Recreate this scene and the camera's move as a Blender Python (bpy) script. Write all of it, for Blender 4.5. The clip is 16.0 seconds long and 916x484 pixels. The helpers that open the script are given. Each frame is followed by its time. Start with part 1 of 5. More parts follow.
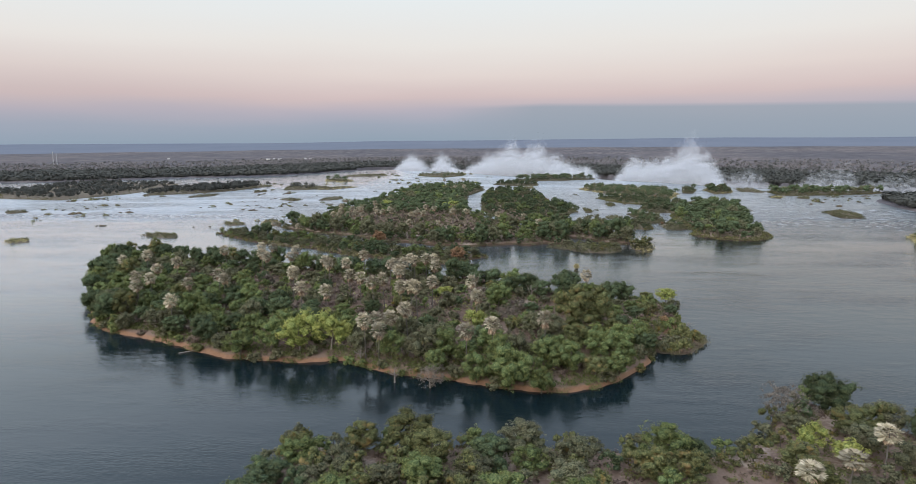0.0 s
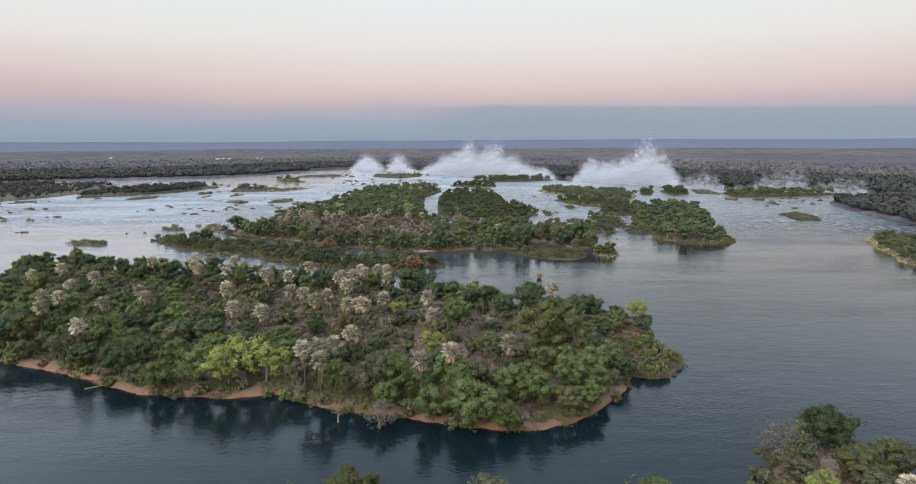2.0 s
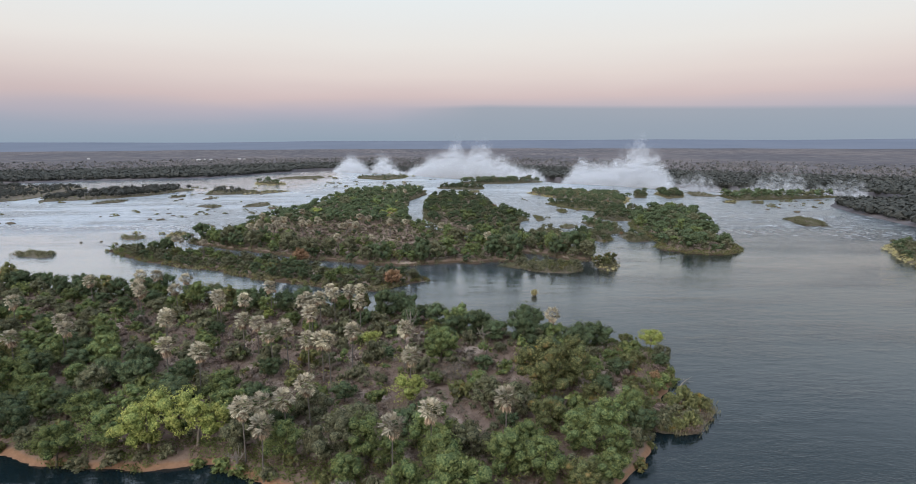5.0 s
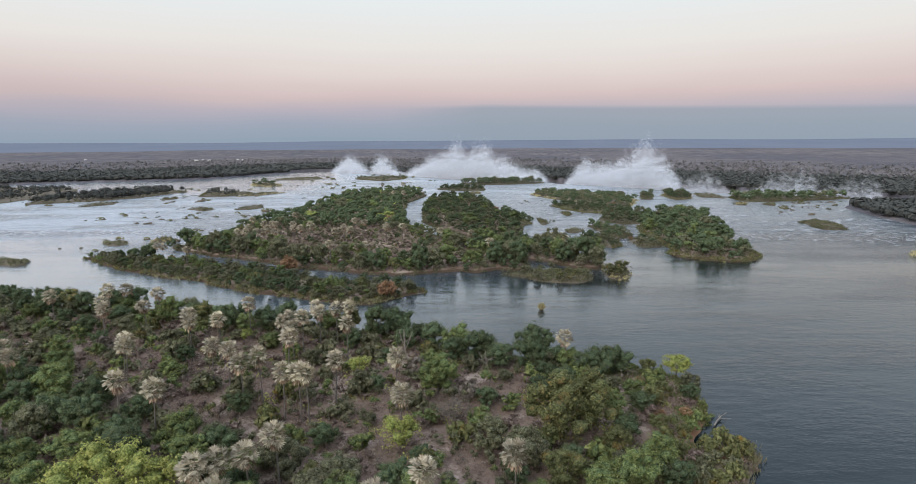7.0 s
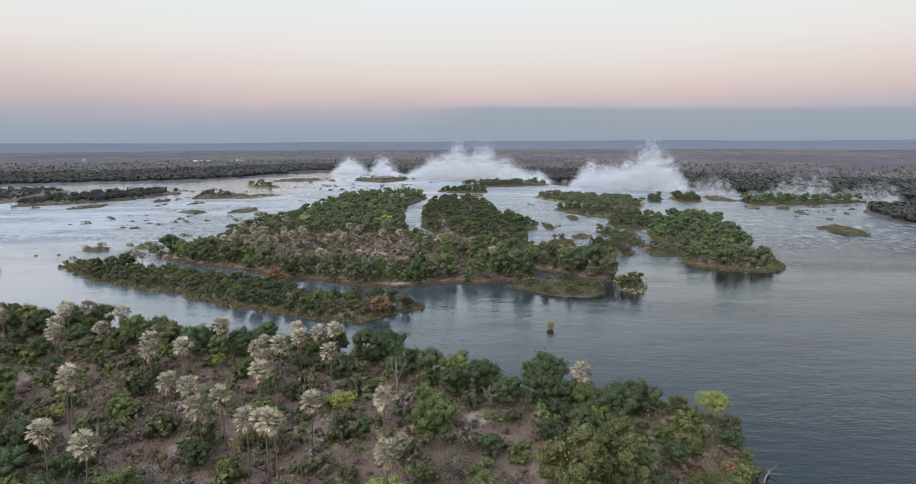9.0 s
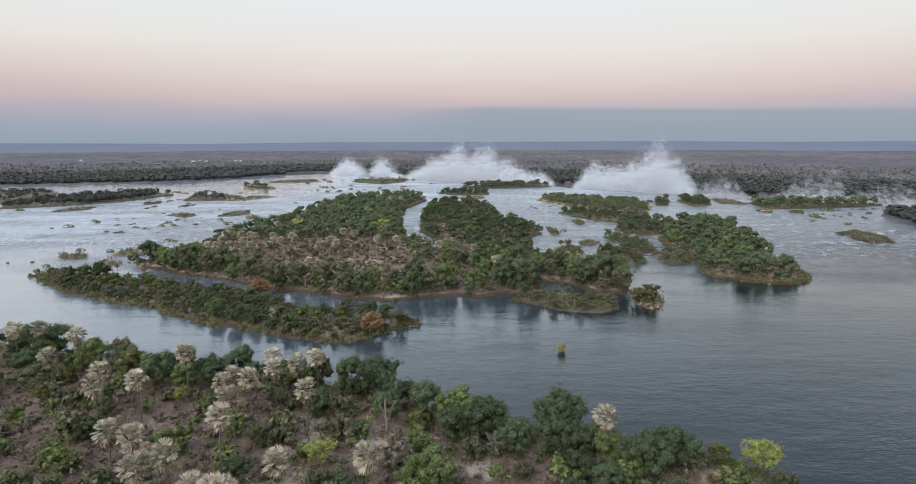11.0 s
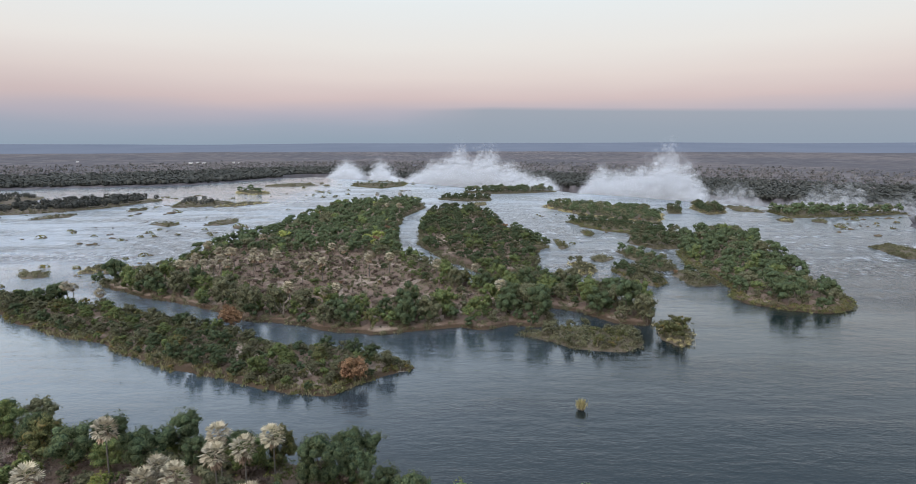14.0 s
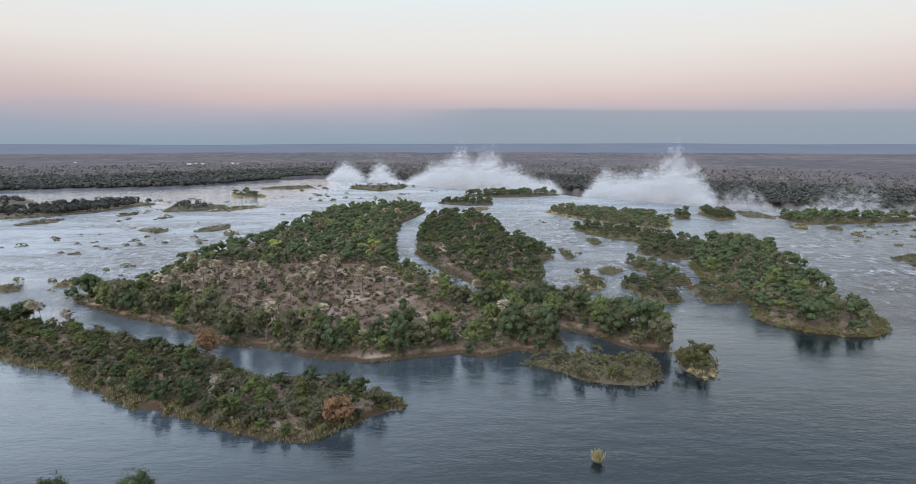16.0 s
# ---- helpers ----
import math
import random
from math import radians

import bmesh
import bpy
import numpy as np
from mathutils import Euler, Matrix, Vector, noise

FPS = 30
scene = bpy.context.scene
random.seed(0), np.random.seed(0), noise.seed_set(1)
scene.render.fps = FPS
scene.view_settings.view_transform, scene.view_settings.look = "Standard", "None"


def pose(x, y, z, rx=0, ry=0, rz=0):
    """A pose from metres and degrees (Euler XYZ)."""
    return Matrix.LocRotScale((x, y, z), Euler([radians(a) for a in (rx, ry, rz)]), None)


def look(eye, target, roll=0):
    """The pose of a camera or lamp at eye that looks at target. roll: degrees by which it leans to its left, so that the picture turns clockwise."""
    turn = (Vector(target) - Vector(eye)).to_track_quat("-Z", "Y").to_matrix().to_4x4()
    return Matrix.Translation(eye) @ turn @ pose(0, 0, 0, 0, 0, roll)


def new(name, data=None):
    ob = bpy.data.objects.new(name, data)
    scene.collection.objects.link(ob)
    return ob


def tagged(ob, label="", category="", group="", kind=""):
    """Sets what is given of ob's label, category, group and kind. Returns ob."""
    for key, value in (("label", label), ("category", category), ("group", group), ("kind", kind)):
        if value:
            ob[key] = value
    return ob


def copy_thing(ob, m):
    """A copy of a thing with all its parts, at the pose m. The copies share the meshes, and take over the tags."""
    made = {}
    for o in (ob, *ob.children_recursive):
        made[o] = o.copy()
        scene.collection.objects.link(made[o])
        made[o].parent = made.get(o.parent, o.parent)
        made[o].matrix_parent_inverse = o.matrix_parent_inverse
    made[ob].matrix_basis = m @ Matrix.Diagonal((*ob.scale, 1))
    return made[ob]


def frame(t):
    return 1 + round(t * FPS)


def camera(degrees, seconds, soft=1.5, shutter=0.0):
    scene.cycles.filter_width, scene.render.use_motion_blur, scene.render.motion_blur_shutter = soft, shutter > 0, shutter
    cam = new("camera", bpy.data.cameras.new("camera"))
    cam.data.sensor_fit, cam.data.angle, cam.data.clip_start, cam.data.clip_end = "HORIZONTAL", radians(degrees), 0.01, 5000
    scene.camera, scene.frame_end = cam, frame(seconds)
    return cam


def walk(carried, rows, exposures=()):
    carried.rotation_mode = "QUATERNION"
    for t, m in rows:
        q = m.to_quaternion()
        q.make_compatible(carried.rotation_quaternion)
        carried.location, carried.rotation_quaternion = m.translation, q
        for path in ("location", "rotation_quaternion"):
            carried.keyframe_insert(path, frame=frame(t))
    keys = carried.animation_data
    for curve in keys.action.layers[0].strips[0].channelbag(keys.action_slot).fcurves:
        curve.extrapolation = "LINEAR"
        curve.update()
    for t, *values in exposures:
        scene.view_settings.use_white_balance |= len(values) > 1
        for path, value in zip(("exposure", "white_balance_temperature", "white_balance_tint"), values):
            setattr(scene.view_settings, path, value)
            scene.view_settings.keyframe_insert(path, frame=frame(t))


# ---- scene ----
cam = camera(73.7, 16.0, soft=0.7)
PATH = [
    (0, pose(0.00, -0.00, 64.27, 80.577, 0.000, 4.640) @ pose(0, 0, 0, 0, 0, -0.512)),
    (0.5, pose(-0.33, 5.29, 64.28, 80.567, 0.000, 3.804) @ pose(0, 0, 0, 0, 0, -0.415)),
    (1, pose(-0.56, 10.60, 64.36, 80.552, 0.000, 2.749) @ pose(0, 0, 0, 0, 0, -0.367)),
    (1.5, pose(-0.63, 15.94, 64.49, 80.542, 0.000, 1.647) @ pose(0, 0, 0, 0, 0, -0.326)),
    (2, pose(-0.59, 21.37, 64.62, 80.556, 0.000, 0.600) @ pose(0, 0, 0, 0, 0, -0.224)),
    (2.5, pose(-0.40, 26.87, 64.67, 80.568, 0.000, -0.271) @ pose(0, 0, 0, 0, 0, -0.201)),
    (3, pose(-0.21, 32.32, 64.65, 80.535, 0.000, -0.573) @ pose(0, 0, 0, 0, 0, -0.174)),
    (3.5, pose(-0.01, 37.85, 64.63, 80.530, 0.000, -0.629) @ pose(0, 0, 0, 0, 0, -0.265)),
    (4.2, pose(0.11, 45.69, 64.64, 80.587, 0.000, -0.596) @ pose(0, 0, 0, 0, 0, -0.182)),
    (7, pose(0.88, 76.85, 64.58, 80.589, 0.000, -0.503) @ pose(0, 0, 0, 0, 0, -0.298)),
    (8.7, pose(1.49, 96.47, 64.66, 80.650, 0.000, -0.361) @ pose(0, 0, 0, 0, 0, -0.224)),
    (11, pose(1.83, 122.89, 64.49, 80.721, 0.000, -0.289) @ pose(0, 0, 0, 0, 0, -0.125)),
    (12.5, pose(2.39, 140.37, 65.83, 80.755, 0.000, -0.199) @ pose(0, 0, 0, 0, 0, -0.106)),
    (14.5, pose(3.25, 162.19, 68.34, 80.796, 0.000, -0.079) @ pose(0, 0, 0, 0, 0, -0.051)),
    (16, pose(3.74, 177.85, 70.41, 80.803, 0.000, -0.000) @ pose(0, 0, 0, 0, 0, 0.016)),
]
walk(cam, PATH)

# ---- sky and light: dusk, the sun just set behind the camera ----
world = bpy.data.worlds.new("dusk_sky")
scene.world = world
world.use_nodes = True
wt = world.node_tree
wt.nodes.clear()


def math_node(tree, op, a, b=None, c=None, clamp=False):
    n = tree.nodes.new("ShaderNodeMath")
    n.operation, n.use_clamp = op, clamp
    for i, v in enumerate((a, b, c)):
        if v is None:
            continue
        if isinstance(v, (int, float)):
            n.inputs[i].default_value = v
        else:
            tree.links.new(v, n.inputs[i])
    return n.outputs[0]


def ramp(tree, fac, stops, smooth=False):
    n = tree.nodes.new("ShaderNodeValToRGB")
    n.color_ramp.interpolation = "EASE" if smooth else "LINEAR"
    els = n.color_ramp.elements
    while len(els) < len(stops):
        els.new(0.5)
    for e, (p, c) in zip(els, stops):
        e.position = p
        e.color = (*c, 1) if len(c) == 3 else c
    tree.links.new(fac, n.inputs[0])
    return n.outputs[0]


def mix_col(tree, fac, a, b, blend="MIX"):
    n = tree.nodes.new("ShaderNodeMix")
    n.data_type, n.blend_type = "RGBA", blend
    for i, v in ((0, fac), (6, a), (7, b)):
        if isinstance(v, (int, float)):
            n.inputs[i].default_value = v
        elif isinstance(v, tuple):
            n.inputs[i].default_value = (*v, 1)
        else:
            tree.links.new(v, n.inputs[i])
    return n.outputs[2]


def noise_tex(tree, vec, scale, detail=4.0, rough=0.55):
    n = tree.nodes.new("ShaderNodeTexNoise")
    n.inputs["Scale"].default_value, n.inputs["Detail"].default_value, n.inputs["Roughness"].default_value = scale, detail, rough
    if vec is not None:
        tree.links.new(vec, n.inputs["Vector"])
    return n.outputs[0]


def scaled(tree, vec, s):
    n = tree.nodes.new("ShaderNodeMapping")
    n.inputs["Scale"].default_value = s
    tree.links.new(vec, n.inputs["Vector"])
    return n.outputs[0]


wc = wt.nodes.new("ShaderNodeTexCoord").outputs["Generated"]
wsep = wt.nodes.new("ShaderNodeSeparateXYZ")
wt.links.new(wc, wsep.inputs[0])
elev = math_node(wt, "ARCSINE", wsep.outputs[2])
azim = math_node(wt, "ARCTAN2", wsep.outputs[0], wsep.outputs[1])
wob = noise_tex(wt, scaled(wt, wc, (2.2, 2.2, 14)), 1.0, 3)
elev_w = math_node(wt, "ADD", elev, math_node(wt, "MULTIPLY", math_node(wt, "SUBTRACT", wob, 0.5), 0.03))
up = math_node(wt, "DIVIDE", elev_w, 1.5708, clamp=True)
DUSK = [
    (0.000, (0.285, 0.360, 0.450)),
    (0.016, (0.330, 0.380, 0.475)),
    (0.030, (0.440, 0.420, 0.500)),
    (0.044, (0.625, 0.505, 0.515)),
    (0.066, (0.735, 0.645, 0.625)),
    (0.095, (0.795, 0.765, 0.740)),
    (0.135, (0.785, 0.825, 0.840)),
    (0.200, (0.850, 0.970, 1.090)),
    (0.330, (0.560, 0.680, 0.840)),
    (0.550, (0.800, 0.940, 1.180)),
    (1.000, (0.950, 1.100, 1.380)),
]
glow = ramp(wt, up, DUSK)
# a low slate-blue cloud bank ahead
edge = math_node(wt, "SUBTRACT", 0.056, math_node(wt, "MULTIPLY", math_node(wt, "ABSOLUTE", math_node(wt, "SUBTRACT", azim, 0.06)), 0.022))
low = math_node(wt, "MULTIPLY", math_node(wt, "SUBTRACT", math_node(wt, "ADD", edge, math_node(wt, "MULTIPLY", wob, 0.004)), elev), 160, clamp=True)
side = math_node(wt, "MULTIPLY", math_node(wt, "ADD", azim, 0.10), 7.0, clamp=True)
bank = math_node(wt, "MULTIPLY", math_node(wt, "MULTIPLY", low, side), 0.75)
glow = mix_col(wt, bank, glow, (0.290, 0.350, 0.430))
# thin smoke low on the other side
smoke = math_node(wt, "MULTIPLY", math_node(wt, "MULTIPLY", math_node(wt, "SUBTRACT", -0.28, azim), 3.0, clamp=True),
                  math_node(wt, "SUBTRACT", 1.0, math_node(wt, "MULTIPLY", math_node(wt, "ABSOLUTE", math_node(wt, "SUBTRACT", elev, 0.075)), 16.0), clamp=True))
smoke = math_node(wt, "MULTIPLY", smoke, math_node(wt, "MULTIPLY", wob, 0.5))
glow = mix_col(wt, smoke, glow, (0.47, 0.40, 0.41))
# the upper sky is brighter towards the side where the sun went down
lift = math_node(wt, "MULTIPLY", math_node(wt, "SUBTRACT", elev, 0.21), 5.0, clamp=True)
leftness = math_node(wt, "SUBTRACT", 0.5, math_node(wt, "MULTIPLY", wsep.outputs[0], 0.9), clamp=True)
gain = math_node(wt, "ADD", 1.0, math_node(wt, "MULTIPLY", math_node(wt, "MULTIPLY", lift, leftness), 0.65))
vm = wt.nodes.new("ShaderNodeVectorMath")
vm.operation = "SCALE"
wt.links.new(glow, vm.inputs[0])
wt.links.new(gain, vm.inputs["Scale"])
glow = vm.outputs[0]
# afterglow round the set sun, behind and to one side of the camera
toward = math_node(wt, "ADD", math_node(wt, "MULTIPLY", wsep.outputs[0], -0.55), math_node(wt, "MULTIPLY", wsep.outputs[1], -0.83))
west = math_node(wt, "MULTIPLY", math_node(wt, "SUBTRACT", toward, 0.1), 1.1, clamp=True)
after = math_node(wt, "MULTIPLY", west, math_node(wt, "SUBTRACT", 1.0, math_node(wt, "MULTIPLY", elev, 1.3), clamp=True))
glow = mix_col(wt, math_node(wt, "MULTIPLY", after, 0.85), glow, (2.30, 2.10, 1.92))
sky = wt.nodes.new("ShaderNodeTexSky")
sky.sky_type, sky.sun_disc, sky.sun_elevation, sky.sun_rotation = "NISHITA", False, radians(4), radians(214)
SKY_SHARE = 0.008
air = mix_col(wt, SKY_SHARE, glow, sky.outputs[0], "ADD")
wb = wt.nodes.new("ShaderNodeBackground")
wb.inputs["Strength"].default_value = 1.0
wt.links.new(air, wb.inputs["Color"])
wo = wt.nodes.new("ShaderNodeOutputWorld")
wt.links.new(wb.outputs[0], wo.inputs[0])

sun = new("sun", bpy.data.lights.new("sun", "SUN"))
sun.data.energy, sun.data.angle, sun.data.color = 1.85, radians(40), (1.0, 0.94, 0.88)
sun.matrix_world = look((0, 0, 0), (0.50, 0.72, -0.62))


# ---- materials ----
def material(name):
    m = bpy.data.materials.new(name)
    m.use_nodes = True
    t = m.node_tree
    t.nodes.clear()
    out = t.nodes.new("ShaderNodeOutputMaterial")
    return m, t, out


def principled(t, out, rough=0.8, spec=0.3):
    b = t.nodes.new("ShaderNodeBsdfPrincipled")
    b.inputs["Roughness"].default_value = rough
    b.inputs["Specular IOR Level"].default_value = spec
    t.links.new(b.outputs[0], out.inputs[0])
    return b


def bump(t, height, strength, distance, b):
    n = t.nodes.new("ShaderNodeBump")
    n.inputs["Strength"].default_value, n.inputs["Distance"].default_value = strength, distance
    t.links.new(height, n.inputs["Height"])
    t.links.new(n.outputs[0], b.inputs["Normal"])


def leaf_material(name, dark, light, tint=None, see=0.25):
    """Foliage: varies from plant to plant and from leaf to leaf; some light comes through."""
    dark, light = [(r * 1.15, g, b * 1.1) if g > r * 1.02 else (r, g, b) for r, g, b in (dark, light)]
    m, t, out = material(name)
    geo = t.nodes.new("ShaderNodeNewGeometry")
    info = t.nodes.new("ShaderNodeObjectInfo")
    pos = geo.outputs["Position"]
    leafy = mix_col(t, geo.outputs["Random Per Island"], dark, light)
    patch = noise_tex(t, pos, 0.16, 3)
    plant = math_node(t, "ADD", math_node(t, "MULTIPLY", info.outputs["Random"], 0.55), math_node(t, "MULTIPLY", patch, 0.9))
    hsv = t.nodes.new("ShaderNodeHueSaturation")
    t.links.new(math_node(t, "ADD", 0.475, math_node(t, "MULTIPLY", patch, 0.05)), hsv.inputs["Hue"])
    hsv.inputs["Saturation"].default_value = 0.88
    t.links.new(math_node(t, "ADD", 0.46, math_node(t, "MULTIPLY", plant, 1.05)), hsv.inputs["Value"])
    t.links.new(leafy, hsv.inputs["Color"])
    col = hsv.outputs[0]
    if tint:
        col = mix_col(t, math_node(t, "MULTIPLY", math_node(t, "SUBTRACT", noise_tex(t, pos, 0.45, 2), 0.56), 6.0, clamp=True), col, tint)
    d = t.nodes.new("ShaderNodeBsdfPrincipled")
    d.inputs["Roughness"].default_value, d.inputs["Specular IOR Level"].default_value = 0.75, 0.06
    tr = t.nodes.new("ShaderNodeBsdfTranslucent")
    mx = t.nodes.new("ShaderNodeMixShader")
    mx.inputs[0].default_value = see
    t.links.new(col, d.inputs["Base Color"])
    t.links.new(col, tr.inputs["Color"])
    t.links.new(d.outputs[0], mx.inputs[1])
    t.links.new(tr.outputs[0], mx.inputs[2])
    t.links.new(mx.outputs[0], out.inputs[0])
    return m


LEAF = {
    "dark": leaf_material("dark_leaves", (0.038, 0.058, 0.024), (0.092, 0.122, 0.046)),
    "green": leaf_material("green_leaves", (0.062, 0.093, 0.024), (0.156, 0.194, 0.050)),
    "olive": leaf_material("olive_leaves", (0.062, 0.072, 0.034), (0.150, 0.160, 0.078)),
    "lime": leaf_material("yellow_green_leaves", (0.125, 0.170, 0.026), (0.310, 0.350, 0.070)),
    "amber": leaf_material("turning_leaves", (0.055, 0.070, 0.022), (0.135, 0.150, 0.048), (0.230, 0.160, 0.048)),
    "rust": leaf_material("rust_leaves", (0.090, 0.052, 0.026), (0.300, 0.165, 0.080)),
    "grey": leaf_material("bare_twigs", (0.070, 0.057, 0.044), (0.180, 0.150, 0.118), see=0.1),
    "dry": leaf_material("dry_brush_leaves", (0.078, 0.054, 0.041), (0.200, 0.142, 0.110), (0.118, 0.106, 0.056), see=0.1),
    "reed": leaf_material("reed_blades", (0.105, 0.098, 0.046), (0.270, 0.235, 0.125)),
    "palm": leaf_material("palm_fans", (0.140, 0.122, 0.080), (0.430, 0.372, 0.258), see=0.15),
    "straw": leaf_material("straw_blades", (0.210, 0.180, 0.070), (0.460, 0.390, 0.180)),
    "husk": leaf_material("dead_palm_fans", (0.150, 0.100, 0.064), (0.420, 0.300, 0.200), see=0.1),
    # far foliage: greyed and low in contrast, with haze put into the colour
    "far": leaf_material("hazed_distant_leaves", (0.040, 0.050, 0.041), (0.072, 0.083, 0.066)),
    "brush": leaf_material("hazed_distant_dry_leaves", (0.095, 0.088, 0.086), (0.150, 0.134, 0.128), see=0.3),
}


def shade_mass_material(name, dark, light, tint=None):
    """The inner mass of a crown: close-set leaves, too fine to tell apart, darkened to paint inner shade."""
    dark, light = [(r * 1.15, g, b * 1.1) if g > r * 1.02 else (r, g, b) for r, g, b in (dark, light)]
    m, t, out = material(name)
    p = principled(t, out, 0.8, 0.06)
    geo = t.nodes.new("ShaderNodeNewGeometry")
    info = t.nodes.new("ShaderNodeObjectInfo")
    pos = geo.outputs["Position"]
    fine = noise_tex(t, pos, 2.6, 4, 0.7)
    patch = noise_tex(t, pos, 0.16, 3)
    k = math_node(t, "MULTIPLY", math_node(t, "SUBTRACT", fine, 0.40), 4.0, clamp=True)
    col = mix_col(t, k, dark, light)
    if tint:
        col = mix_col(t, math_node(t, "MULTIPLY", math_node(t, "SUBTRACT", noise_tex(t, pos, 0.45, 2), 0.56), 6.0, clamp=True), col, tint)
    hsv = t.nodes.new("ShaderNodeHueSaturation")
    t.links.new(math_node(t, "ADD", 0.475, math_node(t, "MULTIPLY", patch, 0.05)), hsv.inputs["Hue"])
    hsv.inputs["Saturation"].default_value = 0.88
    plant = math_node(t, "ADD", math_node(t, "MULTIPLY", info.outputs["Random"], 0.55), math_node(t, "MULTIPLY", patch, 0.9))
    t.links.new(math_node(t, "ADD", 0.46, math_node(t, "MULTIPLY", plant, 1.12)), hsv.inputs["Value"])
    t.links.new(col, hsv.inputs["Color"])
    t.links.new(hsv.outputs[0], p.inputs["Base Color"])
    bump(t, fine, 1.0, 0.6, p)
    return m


# darker copies of the leaf colours: shade inside the crowns is painted in
SHADE_MASS = {
    "dark": shade_mass_material("dark_leaf_shade_mass", (0.018, 0.036, 0.017), (0.084, 0.126, 0.051)),
    "green": shade_mass_material("green_leaf_shade_mass", (0.028, 0.054, 0.016), (0.130, 0.180, 0.054)),
    "olive": shade_mass_material("olive_leaf_shade_mass", (0.026, 0.036, 0.018), (0.135, 0.150, 0.072)),
    "lime": shade_mass_material("yellow_green_leaf_shade_mass", (0.068, 0.108, 0.018), (0.250, 0.310, 0.064)),
    "amber": shade_mass_material("turning_leaf_shade_mass", (0.028, 0.042, 0.014), (0.120, 0.140, 0.046), (0.190, 0.125, 0.040)),
    "rust": shade_mass_material("rust_leaf_shade_mass", (0.060, 0.036, 0.018), (0.220, 0.120, 0.060)),
    "dry": shade_mass_material("dry_brush_shade_mass", (0.055, 0.038, 0.030), (0.162, 0.116, 0.092), (0.102, 0.092, 0.050)),
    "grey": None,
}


def bark_material(name, a, b):
    m, t, out = material(name)
    p = principled(t, out, 0.9, 0.15)
    geo = t.nodes.new("ShaderNodeNewGeometry")
    n = noise_tex(t, scaled(t, geo.outputs["Position"], (6, 6, 1.2)), 1.0, 5)
    t.links.new(mix_col(t, n, a, b), p.inputs["Base Color"])
    bump(t, n, 0.6, 0.08, p)
    return m


BARK = bark_material("bark", (0.060, 0.048, 0.038), (0.190, 0.160, 0.130))
PALE_BARK = bark_material("pale_dead_wood", (0.120, 0.102, 0.088), (0.300, 0.262, 0.222))
PALM_BARK = bark_material("palm_trunk_bark", (0.060, 0.052, 0.045), (0.185, 0.165, 0.145))


def soil_material(name, red_a, red_b):
    """Dry island soil: leaf litter, bare sandy patches, red earth along the bank."""
    m, t, out = material(name)
    p = principled(t, out, 0.95, 0.1)
    pos = t.nodes.new("ShaderNodeNewGeometry").outputs["Position"]
    big = noise_tex(t, pos, 0.055, 5, 0.6)
    fine = noise_tex(t, pos, 1.3, 6, 0.7)
    litter = mix_col(t, fine, (0.098, 0.068, 0.052), (0.248, 0.177, 0.138))
    sand = mix_col(t, fine, (0.230, 0.175, 0.138), (0.410, 0.330, 0.270))
    bare = math_node(t, "MULTIPLY", math_node(t, "SUBTRACT", math_node(t, "ADD", big, math_node(t, "MULTIPLY", fine, 0.16)), 0.612), 14, clamp=True)
    col = mix_col(t, bare, litter, sand)
    sep = t.nodes.new("ShaderNodeSeparateXYZ")
    t.links.new(pos, sep.inputs[0])
    h = math_node(t, "ADD", sep.outputs[2], math_node(t, "MULTIPLY", fine, 0.5))
    red = mix_col(t, fine, red_a, red_b)
    shore = math_node(t, "MULTIPLY", math_node(t, "SUBTRACT", 1.45, h), 2.2, clamp=True)
    col = mix_col(t, shore, col, red)
    t.links.new(col, p.inputs["Base Color"])
    bump(t, fine, 0.7, 0.25, p)
    return m


SOIL = soil_material("island_soil_red_bank", (0.130, 0.070, 0.042), (0.330, 0.195, 0.120))
SOIL_DARK = soil_material("island_soil_mud_bank", (0.030, 0.023, 0.017), (0.115, 0.080, 0.052))


def mud_material():
    """Low islets: dark wet rock and mud, dry grass litter higher up."""
    m, t, out = material("islet_mud")
    p = principled(t, out, 0.8, 0.3)
    pos = t.nodes.new("ShaderNodeNewGeometry").outputs["Position"]
    fine = noise_tex(t, pos, 0.9, 6, 0.7)
    col = mix_col(t, fine, (0.040, 0.033, 0.026), (0.190, 0.150, 0.100))
    t.links.new(col, p.inputs["Base Color"])
    bump(t, fine, 0.8, 0.3, p)
    return m


MUD = mud_material()


